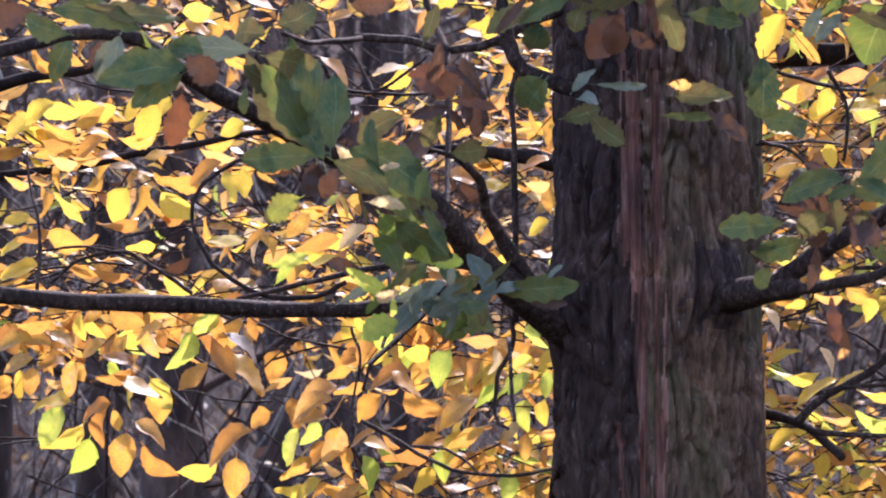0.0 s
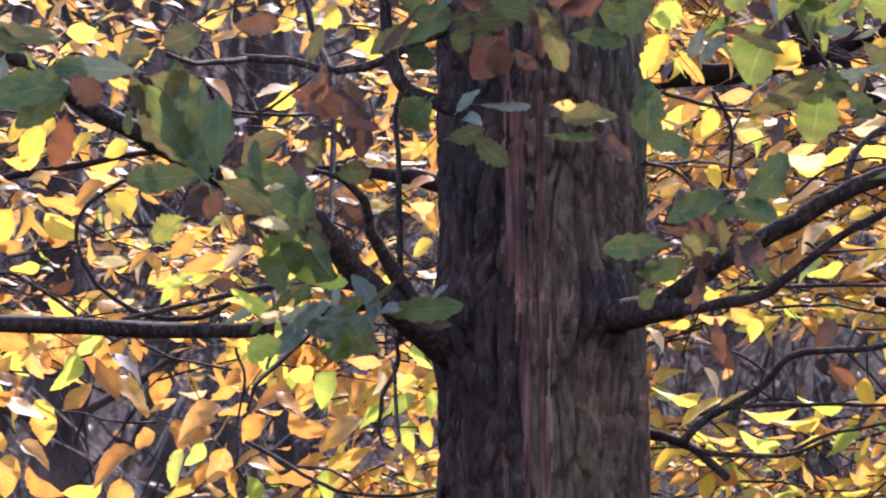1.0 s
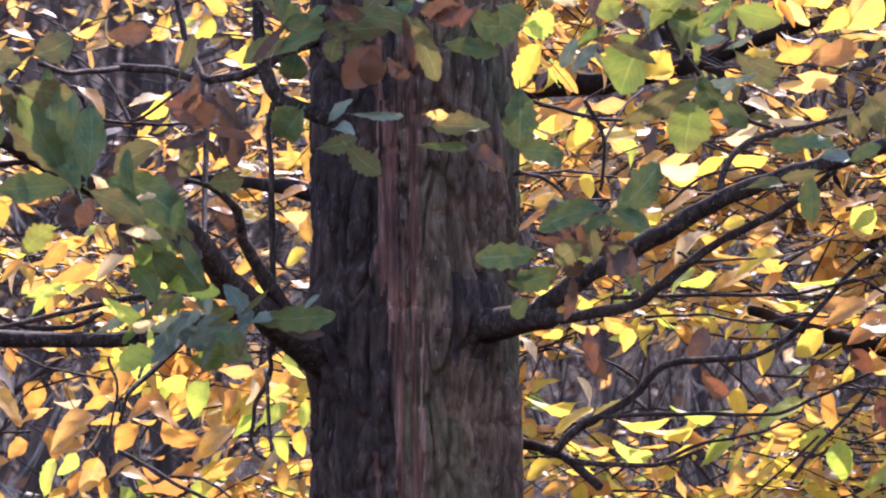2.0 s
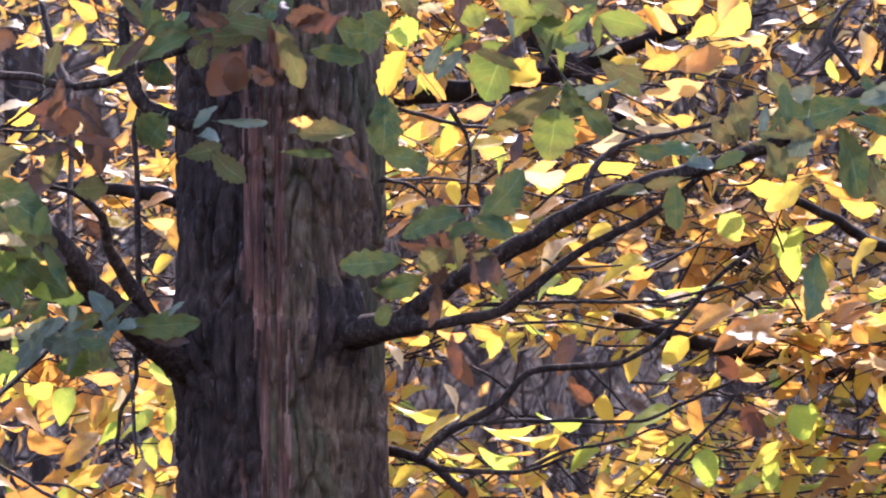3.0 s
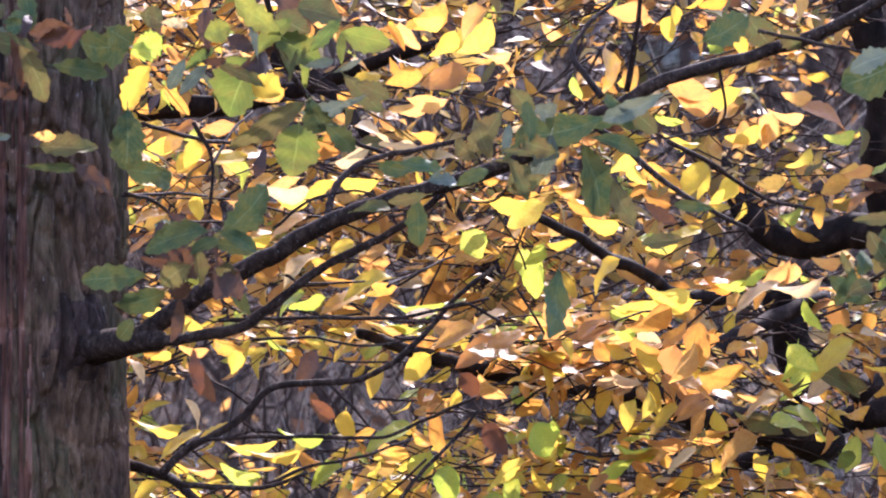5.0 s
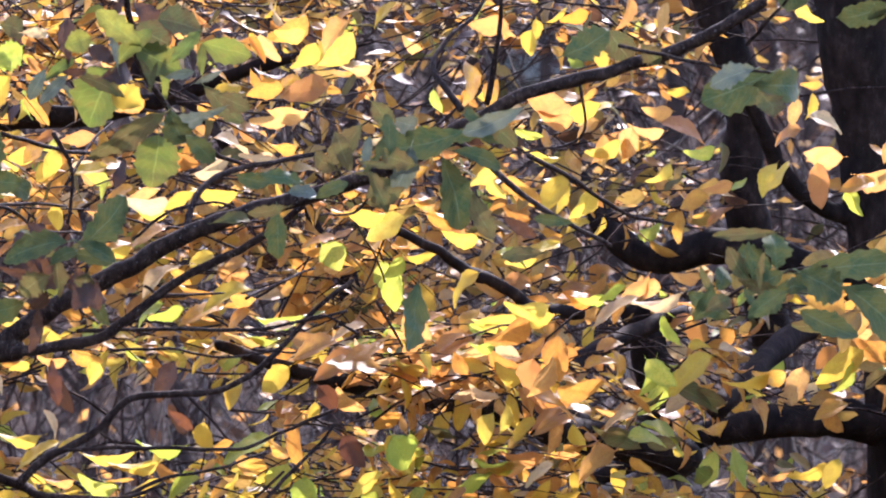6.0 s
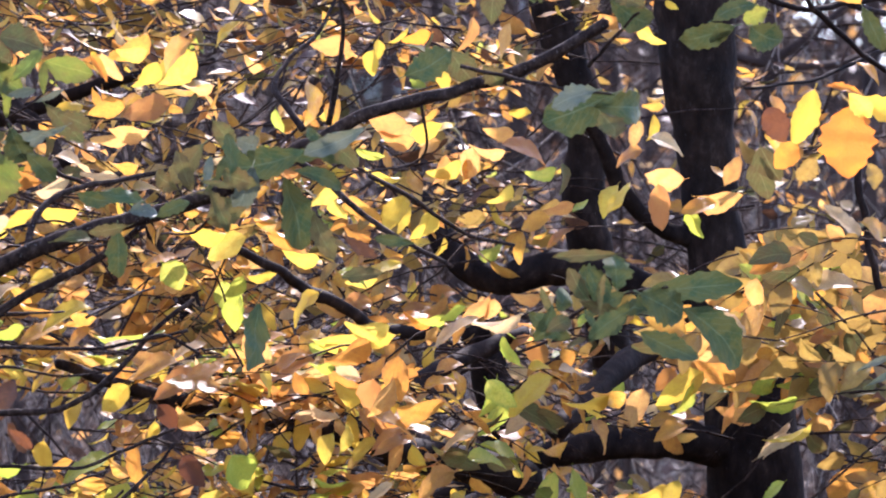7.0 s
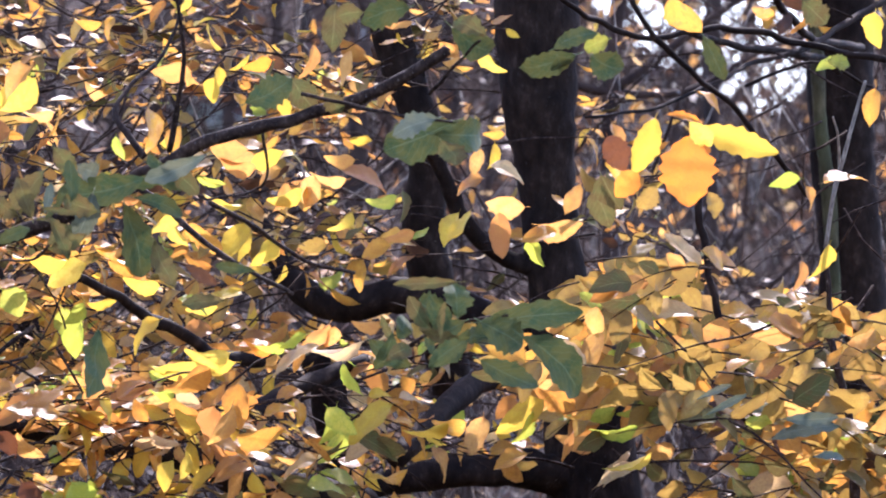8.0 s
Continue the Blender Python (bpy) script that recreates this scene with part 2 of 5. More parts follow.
def tube(line, radii, sides=8, rough=0.12, seed=0.0, nub=0.0):
    """Verts and faces of a limb along a line, with an uneven girth, closed at both ends."""
    line, n = np.asarray(line), len(line)
    way = np.gradient(line, axis=0)
    way /= np.linalg.norm(way, axis=1)[:, None] + 1e-12
    side = np.cross(way[0], (0.31, 0.2, 0.93))
    verts, faces = [], []
    for i in range(n):
        side = side - way[i] * side.dot(way[i])
        side /= np.linalg.norm(side) + 1e-12
        up = np.cross(way[i], side)
        r = radii[i]
        for k in range(sides):
            a = 2 * math.pi * k / sides
            g = 1 + rough * noise.noise(Vector((math.cos(a) * 1.3 + seed, math.sin(a) * 1.3, i * 0.45 + seed * 3)))
            g += nub * max(0.0, noise.noise(Vector((seed * 7, k * 0.5, i * 0.21))) - 0.25)
            verts.append(line[i] + (side * math.cos(a) + up * math.sin(a)) * r * g)
    for i in range(n - 1):
        for k in range(sides):
            a, b = i * sides + k, i * sides + (k + 1) % sides
            faces.append((a, b, b + sides, a + sides))
    verts += [line[0] - way[0] * radii[0] * 0.3, line[-1] + way[-1] * radii[-1] * 0.6]
    for k in range(sides):
        faces.append((len(verts) - 2, (k + 1) % sides, k))
        faces.append((len(verts) - 1, (n - 1) * sides + k, (n - 1) * sides + (k + 1) % sides))
    return verts, faces


grown = []


def limb(parent, name, sheet, points, y0, y1, r0, r1, mat=None, sides=8, steps=6, label="", jag=0.0, flare=0.0):
    """A limb or twig of a tree: chart points, metres ahead at both ends, radii in millimetres at both ends."""
    grown.append(name)
    count = len(grown)
    ys = np.linspace(y0, y1, len(points))
    line = bend([spot_at(*sheet(*p), y) for p, y in zip(points, ys)], steps)
    k = np.linspace(0, 1, len(line))
    far = line[:, 1] / OAK_Y
    radii = (r0 + (r1 - r0) * k) * 0.001 * far
    if flare:
        run = np.concatenate([[0], np.cumsum(np.linalg.norm(np.diff(line, axis=0), axis=1))])
        radii = radii * (1 + flare * np.exp(-(run / 0.075) ** 2))
    if jag:
        for i in range(1, len(line) - 1):
            line[i] += np.array(noise.noise_vector(Vector((i * 0.37, count * 1.7, 0.3)))) * jag * 0.001
    verts, faces = tube(line, radii, sides, 0.22, count * 1.37, 0.5)
    ob = new(name, mesh_of(name, verts, faces, [mat or M_LIMB]))
    hang(ob, parent)
    return tagged(ob, label) if label else ob


def blade(kind, seed):
    """A leaf one long, base at the origin, tip at +y: points, faces, uvs. Halves folded, curled, twisted and crumpled, each leaf in its own way."""
    rs = random.Random(seed)
    rows = {"beech": 13, "oak": 29, "broad": 27}[kind]
    cols = (-1.0, -0.5, 0.0, 0.5, 1.0)
    skew, lobes = rs.uniform(-0.09, 0.09), rs.uniform(4.6, 6.6)
    deep = rs.uniform(0.05, 0.13)
    if kind == "beech":
        fold, curl, twist, wavy = rs.uniform(0.03, 0.42), rs.uniform(-0.6, 1.0), rs.uniform(-0.6, 0.6), rs.uniform(0.012, 0.045)
        crumple = 0.02
    else:
        fold, curl, twist, wavy = rs.uniform(0.05, 0.7), rs.uniform(-0.5, 1.3), rs.uniform(-0.7, 0.7), rs.uniform(0.02, 0.05)
        crumple = 0.055
    if kind == "broad":
        curl, twist, skew, deep, wavy = curl * 0.5, twist * 0.4, skew * 0.4, deep * 0.9, wavy * 0.4
    shape, lift_ratio = rs.uniform(0.86, 1.2), rs.uniform(0.3, 1.0)
    pts, uv = [], []
    for i in range(rows):
        t = i / (rows - 1)
        a = curl * t
        yy = t if abs(curl) < 0.01 else math.sin(a) / curl
        zz = 0 if abs(curl) < 0.01 else -(1 - math.cos(a)) / curl
        tw = twist * (t - 0.3)
        for c in cols:
            side = 1 if c > 0 else -1
            phase = 0.8 * side + 1.3 * noise.noise(Vector((seed * 0.7, side * 2.0, t * 3)))
            if kind == "beech":
                w = 0.355 * math.sin(math.pi * t ** 0.82) ** 0.8 * (1 - 0.16 * t) * (1 + 0.03 * (-1) ** i)
            elif kind == "oak":
                w = 0.205 * math.sin(math.pi * t ** (1.1 * shape)) ** 0.66 * (1 + deep * math.cos(2 * math.pi * t * lobes + phase))
            else:
                w = 0.36 * math.sin(math.pi * t ** (0.95 * shape)) ** 0.72 * (1 + deep * math.cos(2 * math.pi * t * lobes + phase))
            w *= 1 + 0.16 * noise.noise(Vector((seed * 1.3, side * 5.0, t * 5)))
            w = max(w, 0.006)
            x = c * w
            lift = abs(c) * w * fold * (1 if c > 0 else lift_ratio) + wavy * math.sin((9 if kind == "beech" else 15) * t + 5 * c + seed) * abs(c)
            lift += crumple * noise.noise(Vector((c * 1.1 + seed, t * 4.0, 2.5)))
            if kind == "beech":
                lift += 0.006 * (-1) ** i * abs(c)
            pts.append((x * math.cos(tw) - lift * math.sin(tw) + skew * math.sin(math.pi * t), yy, zz + x * math.sin(tw) + lift * math.cos(tw)))
            uv.append((0.5 + 0.5 * c, t))
    faces = []
    for i in range(rows - 1):
        for c in range(4):
            a = i * 5 + c
            faces.append((a, a + 1, a + 6, a + 5))
    # a short stalk
    k = len(pts)
    pts += [(-0.007, -0.12, 0.01), (0.007, -0.12, 0.01), (0.007, 0.03, 0), (-0.007, 0.03, 0)]
    uv += [(0.5, 0.0)] * 4
    faces.append((k, k + 1, k + 2, k + 3))
    return np.array(pts), faces, np.array(uv)


BLADES = {kind: [blade(kind, 31 * n + len(kind)) for n in range(10)] for kind in ("beech", "oak", "broad")}
LEAF_MESHES = {}


def low_blade(pts, uv):
    """The same leaf with fewer points, for boughs farther off."""
    keep = [i * 5 + c for i in (0, 3, 6, 9, 12) for c in (0, 2, 4)]
    faces = [(r * 3 + c, r * 3 + c + 1, r * 3 + c + 4, r * 3 + c + 3) for r in range(4) for c in range(2)]
    return pts[keep], faces, uv[keep]


LOW_BLADES = {"beech": [low_blade(p, u) for p, _, u in BLADES["beech"]]}


def leaf_mesh(kind, variant, tone):
    key = (kind, variant, tone)
    if key not in LEAF_MESHES:
        pts, faces, uv = BLADES[kind][variant]
        LEAF_MESHES[key] = mesh_of("leaf", pts.tolist(), faces, [LEAF[tone]], [uv[i] for f in faces for i in f])
    return LEAF_MESHES[key]


rng = random.Random(5)


def leaf_pose(centre, size, angle, face, flip=1.0, lean=0.0):
    """The pose of a leaf whose middle is at centre; angle: where its tip points, as seen from the stand (0 right, 90 up)."""
    a = radians(angle)
    tip = Vector((math.cos(a), lean, math.sin(a))).normalized()
    flat = Vector((0, -1, 0))
    flat = (flat - tip * flat.dot(tip)).normalized()
    across = tip.cross(flat)
    turn = math.acos(max(-1, min(1, face))) * flip
    normal = flat * math.cos(turn) + across * math.sin(turn)
    x = tip.cross(normal)
    m = Matrix((x, tip, normal)).transposed().to_4x4()
    return Matrix.Translation(Vector(centre) - tip * size * 0.48) @ m @ Matrix.Diagonal((size, size, size, 1))


def leaf(parent, kind, tone, sheet, x, y, size, angle, face=0.85, ahead=OAK_Y, label=""):
    ob = new("leaf", leaf_mesh(kind, rng.randrange(10), tone))
    s = size * 0.001 * ahead / OAK_Y
    ob.matrix_basis = leaf_pose(spot_at(*sheet(x, y), ahead), s, angle, face, rng.choice((-1, 1)), rng.uniform(-0.25, 0.25))
    hang(ob, parent)
    return tagged(ob, label) if label else ob


def leaves(parent, kind, sheet, y0, y1, rows):
    """Leaves at (x, y, length, angle, tone, face)."""
    for x, y, size, angle, tone, face in rows:
        leaf(parent, kind, tone, sheet, x, y, size, angle, face, rng.uniform(y0, y1))


def placed(parent, kind, sheet, y0, y1, rows):
    """Leaves from (base x, base y, tip x, tip y, breadth, tone)."""
    natural = 0.42 if kind == "oak" else 0.7
    for x0, z0, x1, z1, breadth, tone in rows:
        ahead = rng.uniform(y0, y1)
        base, tip = spot_at(*sheet(x0, z0), ahead), spot_at(*sheet(x1, z1), ahead)
        way = tip - base
        size = way.length
        way = (way.normalized() + Vector((0, rng.uniform(-0.3, 0.3), 0))).normalized()
        flat = Vector((0, -1, 0)) - way * -way.y
        flat.normalize()
        turn = rng.uniform(-0.5, 0.5)
        normal = flat * math.cos(turn) + way.cross(flat) * math.sin(turn)
        m = Matrix((way.cross(normal), way, normal)).transposed().to_4x4()
        wide = breadth * 0.00108 * ahead / OAK_Y / natural
        ob = new("leaf", leaf_mesh(kind, rng.randrange(10), tone))
        ob.matrix_basis = Matrix.Translation(base) @ m @ Matrix.Diagonal((wide, size, 0.5 * (wide + size), 1))
        hang(ob, parent)


# ---- ground, rising to a wooded bank behind ----
def land(x, y):
    rise = max(0.0, y - 27)
    crest = 1 / (1 + math.exp(max(-30, min(30, (x - 0.146 * max(y, 1)) / 0.7))))
    crest = max(crest, 1 / (1 + math.exp(max(-30, min(30, (0.1785 * max(y, 1) - x) / 0.5)))))
    h = min(rise, 52) * (0.150 + 0.051 * crest) + 0.25 * noise.noise(Vector((x * 0.15, y * 0.15, 0)))
    return h


def build_ground():
    xs = np.unique(np.concatenate([np.linspace(-600, -40, 12), np.linspace(-40, 40, 81), np.linspace(40, 600, 12)]))
    ys = np.unique(np.concatenate([np.linspace(-600, -20, 10), np.linspace(-20, 90, 111), np.linspace(90, 900, 12)]))
    verts = [(x, y, land(x, y)) for y in ys for x in xs]
    w = len(xs)
    faces = [(j * w + i, j * w + i + 1, (j + 1) * w + i + 1, (j + 1) * w + i) for j in range(len(ys) - 1) for i in range(w - 1)]
    tagged(new("ground", mesh_of("ground", verts, faces, [M_GROUND])), "woodland floor under leaf litter, tree shade put into its dark brown", "ground", kind="structure")


build_ground()


# ---- far wood: stems, brush and dry leaves on the bank ----
def build_far_wood():
    rs = random.Random(11)
    V, F, I = [], [], []

    def add(line, radii, sides, mi):
        v, f = tube(line, radii, sides, 0.1, rs.random() * 9)
        k = len(V)
        V.extend(v)
        F.extend([tuple(i + k for i in q) for q in f])
        I.extend([mi] * len(f))

    for _ in range(110):
        y = rs.uniform(36, 78)
        x = rs.uniform(-0.11, 0.22) * y
        r, h, z = rs.choice((0.015, 0.02, 0.03, 0.04, 0.07)) * rs.uniform(0.8, 1.3), rs.uniform(6, 9), land(x, y) - 0.1
        lean = rs.uniform(-0.1, 0.1)
        n = 9
        line = [(x + lean * h * k / n + rs.uniform(-0.05, 0.05), y, z + h * k / n) for k in range(n + 1)]
        add(line, [r * (1 - 0.6 * k / n) for k in range(n + 1)], 6, 0)
        for _ in range(9):
            k = rs.randrange(1, n)
            p = np.array(line[k])
            d = np.array((rs.choice((-1, 1)) * rs.uniform(0.3, 1.4), rs.uniform(-0.5, 0.5), rs.uniform(0.0, 1.0)))
            add([p, p + d * 0.5 + (0, 0, rs.uniform(-0.1, 0.15)), p + d], [r * 0.3, r * 0.2, r * 0.06], 4, 0)
    for _ in range(6800):
        y = rs.uniform(20, 40)
        x = rs.uniform(-0.09, 0.2) * y
        z = land(x, y) + rs.uniform(0.0, 3.2)
        d = np.array((rs.uniform(-0.5, 0.5), rs.uniform(-0.2, 0.2), rs.uniform(0.15, 0.9)))
        p = np.array((x, y, z))
        r = rs.uniform(0.0015, 0.0055)
        # three in ten twigs take the pale colour, painted sun glints
        add([p, p + d * 0.5 + (rs.uniform(-0.08, 0.08), 0, 0), p + d], [r, r * 0.8, r * 0.4], 3, 4 if rs.random() < 0.3 else 0)
    for _ in range(4800):
        y = rs.uniform(40, 79)
        x = rs.uniform(-0.09, 0.2) * y
        z = land(x, y) + rs.uniform(0.0, 3.0)
        d = np.array((rs.uniform(-0.9, 0.9), rs.uniform(-0.2, 0.2), rs.uniform(0.2, 1.3)))
        p = np.array((x, y, z))
        r = rs.uniform(0.004, 0.012)
        add([p, p + d * 0.5 + (rs.uniform(-0.1, 0.1), 0, 0), p + d], [r, r * 0.8, r * 0.4], 3, 0)
    for _ in range(7500):
        y = rs.uniform(24, 52)
        x = rs.uniform(-0.09, 0.2) * y
        m = pose(x, y, land(x, y) + rs.uniform(0.0, 3.4), rs.uniform(0, 180), rs.uniform(0, 180), rs.uniform(0, 360))
        k, h = len(V), rs.uniform(0.02, 0.045)
        V.extend([m @ Vector(q) for q in ((0, -h, 0), (0.5 * h, 0, 0.1 * h), (0, h, 0), (-0.5 * h, 0, 0.1 * h))])
        F.append((k, k + 1, k + 2, k + 3))
        I.append(rs.choices((1, 2, 3), (9, 1.5, 0.5))[0])
    # twigs and last leaves against the sky at the east end
    for _ in range(900):
        y = rs.uniform(38, 62)
        x, z = rs.uniform(0.135, 0.2) * y, EYE + rs.uniform(0.066, 0.115) * y
        d = np.array((rs.uniform(-0.7, 0.7), rs.uniform(-0.2, 0.2), rs.uniform(-0.2, 0.7)))
        p = np.array((x, y, z))
        r = rs.uniform(0.004, 0.012)
        add([p, p + d * 0.5 + (rs.uniform(-0.08, 0.08), 0, 0), p + d], [r, r * 0.8, r * 0.4], 3, 0)
    for _ in range(1300):
        y = rs.uniform(38, 62)
        m = pose(rs.uniform(0.135, 0.2) * y, y, EYE + rs.uniform(0.07, 0.118) * y, rs.uniform(0, 180), rs.uniform(0, 180), rs.uniform(0, 360))
        k, h = len(V), rs.uniform(0.025, 0.07)
        V.extend([m @ Vector(q) for q in ((0, -h, 0), (0.5 * h, 0, 0.1 * h), (0, h, 0), (-0.5 * h, 0, 0.1 * h))])
        F.append((k, k + 1, k + 2, k + 3))
        I.append(rs.choices((1, 2, 3), (4, 3, 2))[0])
    me = mesh_of("far_wood", V, F, [M_FAR, M_BROWN, M_AMBER, M_BUFF, M_PALE_LIT], mat_index=I)
    tagged(new("far_wood", me), "grey bare stems and brush of the wood behind", "woodland", kind="stuff")


build_far_wood()

def build_bare_trees():
    rs = random.Random(23)
    for i in range(25):
        y = rs.uniform(23, 35)
        x = (-0.07 + 0.27 * (i + rs.uniform(0.1, 0.9)) / 18) * y
        z, h, r = land(x, y) - 0.1, rs.uniform(6, 8), rs.uniform(0.02, 0.055)
        if i >= 18:
            # stouter stems low in the west
            x, r = (-0.056 + 0.0085 * (i - 18 + rs.uniform(0.2, 0.8))) * y, rs.uniform(0.05, 0.1)
            z = land(x, y) - 0.1
        tree = thing("bare_tree", (x, y, z + 0.1), "slim leafless tree with grey bark on the bank", "tree", "bare trees on the bank")
        lean, n = rs.uniform(-0.08, 0.08), 12
        line = [Vector((x + lean * h * k / n + rs.uniform(-0.04, 0.04), y, z + h * k / n)) for k in range(n + 1)]
        v, f = tube(bend(line, 3), np.linspace(r, r * 0.35, 3 * n + 1), 8, 0.2, i * 1.9)
        hang(new("trunk", mesh_of("trunk", v, f, [M_FAR])), tree)
        for _ in range(8):
            b = line[rs.randrange(2, n)]
            d = Vector((rs.choice((-1, 1)) * rs.uniform(0.4, 1.2), rs.uniform(-0.4, 0.4), rs.uniform(0.1, 1.0)))
            v, f = tube(bend([b, b + d * 0.35 + Vector((0, 0, rs.uniform(-0.1, 0.1))), b + d * 0.7, b + d * 1.1], 4), np.linspace(min(r * 0.4, 0.016), min(r * 0.1, 0.006), 13), 5, 0.2, rs.random() * 9)
            hang(new("branch", mesh_of("branch", v, f, [M_FAR])), tree)


build_bare_trees()


def build_boulder():
    c = spot_at(*middle(1312, 95), 57.0)
    bm = bmesh.new()
    bmesh.ops.create_icosphere(bm, subdivisions=4, radius=1.0)
    for v in bm.verts:
        k = 1 + 0.18 * noise.noise(v.co * 1.4) + 0.06 * noise.noise(v.co * 5)
        v.co = Vector((v.co.x * 0.24, v.co.y * 0.2, v.co.z * 0.19)) * k
    for f in bm.faces:
        f.smooth = True
    me = bpy.data.meshes.new("boulder")
    bm.to_mesh(me)
    bm.free()
    me.materials.append(M_STONE)
    ob = tagged(new("boulder", me), "grey-green lichened boulder half sunk in the bank", "rock")
    ob.matrix_basis = Matrix.Translation((c.x, c.y, max(c.z, land(c.x, c.y) + 0.1)))


def build_litter():
    """Fallen leaves lying about on the bank."""
    rs = random.Random(17)
    V, F, UV, MI = [], [], [], []
    for _ in range(7000):
        y = 24 + 26 * rs.random() ** 1.4
        x = rs.uniform(-0.08, 0.2) * y
        m = pose(x, y, land(x, y) + rs.uniform(0.0, 0.05), rs.uniform(-50, 50), rs.uniform(-50, 50), rs.uniform(0, 360)) @ Matrix.Scale(rs.uniform(0.05, 0.1), 4)
        pts, faces, uv = BLADES["beech"][rs.randrange(10)]
        pts, faces = pts[[0, 5, 15, 30, 42, 34, 19, 9]], [(0, 1, 2, 3, 4, 5, 6, 7)]
        w = pts @ np.array(m.to_3x3()).T + np.array(m.translation)
        k = len(V)
        V.extend(w.tolist())
        F.extend([tuple(j + k for j in q) for q in faces])
        UV.extend([(0.4, 0.5)] * 8)
        MI.append(rs.choices((0, 1), (8, 1))[0])
    me = mesh_of("leaf_litter", V, F, [M_BROWN, M_AMBER], UV, MI, smooth=False)
    tagged(new("leaf_litter", me), "dry brown fallen leaves on the bank", "leaf litter", kind="stuff")


build_litter()
build_boulder()

# ---- the oak ----
OAK_X = spot_at(1164, 441).x
oak = thing("oak_tree", (OAK_X, OAK_Y + 0.19, land(OAK_X, OAK_Y)), "oak with furrowed grey-brown bark and green autumn leaves", "tree")


def build_oak_trunk():
    """A trunk with plates of bark between deep upright furrows, and a peeled strip of reddish inner bark down its front."""
    zs = np.unique(np.concatenate([np.linspace(-0.1, 1.7, 40), np.linspace(1.7, 3.3, 330), np.linspace(3.3, 8.5, 70)]))
    cols = 300
    verts, faces, mi = [], [], []
    scar_a = []
    for z in zs:
        v = 441 - (z - 2.386) * 997
        cu = 1160 + 7 * min(1.5, max(0, v / 882))
        r = (0.173 + 0.008 * max(-0.3, min(1.3, v / 882))) * (1 - 0.06 * max(0.0, z - 3.2))
        r += 0.10 * math.exp(-z / 0.35)
        c = spot_at(cu, 441, OAK_Y + 0.19)
        strip = -math.pi / 2 - 0.20 + 0.03 * math.sin(z * 3.1) - 0.035 * (z - 2.4)
        scar_a.append(strip)
        for k in range(cols):
            a = 2 * math.pi * k / cols
            ca, sa = math.cos(a), math.sin(a)
            wob = noise.noise_vector(Vector((ca * 2.2, sa * 2.2, z * 5.0)))
            q = Vector((ca * 5.6 + wob.x * 0.5, sa * 5.6 + wob.y * 0.5, z * 6.5 + wob.z * 1.2))
            d, _ = noise.voronoi(q)
            plate = min(1.0, (d[1] - d[0]) * 4.5)
            plate = plate * plate * (3 - 2 * plate)
            q2 = Vector((ca * 9.5 + wob.x, sa * 9.5 + wob.y, z * 15.0 + wob.z))
            d2, _ = noise.voronoi(q2)
            small = min(1.0, (d2[1] - d2[0]) * 4.0)
            grain = noise.noise(Vector((ca * 26, sa * 26, z * 30)))
            h = 0.017 * plate + 0.008 * small + 0.003 * grain + 0.006 * noise.noise(Vector((ca * 1.6, sa * 1.6, z * 1.5)))
            off = abs((a - strip + math.pi) % (2 * math.pi) - math.pi)
            half = 0.225 + 0.05 * noise.noise(Vector((z * 6, 3.1, 0))) + 0.02 * noise.noise(Vector((z * 25, 1.1, 0)))
            if off < half and noise.noise(Vector((a * 17, z * 2.6, 8))) > 0.0:
                ribs = 1 - 2 * abs(noise.noise(Vector((a * 26, z * 3.2, 5))))
                h = 0.003 + 0.008 * ribs + 0.003 * noise.noise(Vector((a * 90, z * 14, 2)))
            h += 0.007 * math.exp(-((off - half) / 0.035) ** 2) * (1 + noise.noise(Vector((z * 9, off * 4, 7))))
            # a few cracks across the plates
            for ang, zc, span in ((-1.75, 2.335, 0.32), (-0.95, 2.13, 0.3), (-1.95, 2.62, 0.25), (-1.2, 2.5, 0.2)):
                da = (a - ang + math.pi) % (2 * math.pi) - math.pi
                if abs(da) < span:
                    h -= 0.006 * math.exp(-((z - zc - 0.012 * noise.noise(Vector((a * 9, zc * 7, 1)))) / 0.006) ** 2)
            # swollen collars where the limbs leave
            for ang, zc, gain in ((math.pi + 0.25, 2.285, 0.035), (-1.02, 2.312, 0.055)):
                da = (a - ang + math.pi) % (2 * math.pi) - math.pi
                h += gain * math.exp(-(da / 0.26) ** 2 - ((z - zc) / 0.07) ** 2)
            verts.append((c.x + (r + h - 0.012) * ca, c.y + (r + h - 0.012) * sa, z))
    for j in range(len(zs) - 1):
        for k in range(cols):
            k2 = (k + 1) % cols
            faces.append((j * cols + k, j * cols + k2, (j + 1) * cols + k2, (j + 1) * cols + k))
            a = 2 * math.pi * (k + 0.5) / cols
            off = abs((a - scar_a[j] + math.pi) % (2 * math.pi) - math.pi)
            half = 0.225 + 0.05 * noise.noise(Vector((zs[j] * 6, 3.1, 0))) + 0.02 * noise.noise(Vector((zs[j] * 25, 1.1, 0)))
            # dark bark round the east stub's foot paints in the shade there
            shade_collar = math.hypot(((a + 1.02 + math.pi) % (2 * math.pi) - math.pi) / 0.33, (zs[j] - 2.318) / 0.075) < 1 + 0.5 * noise.noise(Vector((a * 8, zs[j] * 30, 4)))
            # darker bark on the left flank, past the strip
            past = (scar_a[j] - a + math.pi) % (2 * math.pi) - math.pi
            mi.append(2 if shade_collar else 1 if off < half and noise.noise(Vector((a * 17, zs[j] * 2.6, 8))) > 0.0 else 2 if 0 < past < 1.5 + 0.2 * noise.noise(Vector((zs[j] * 3, 0, 0))) else 0)
    top = len(verts)
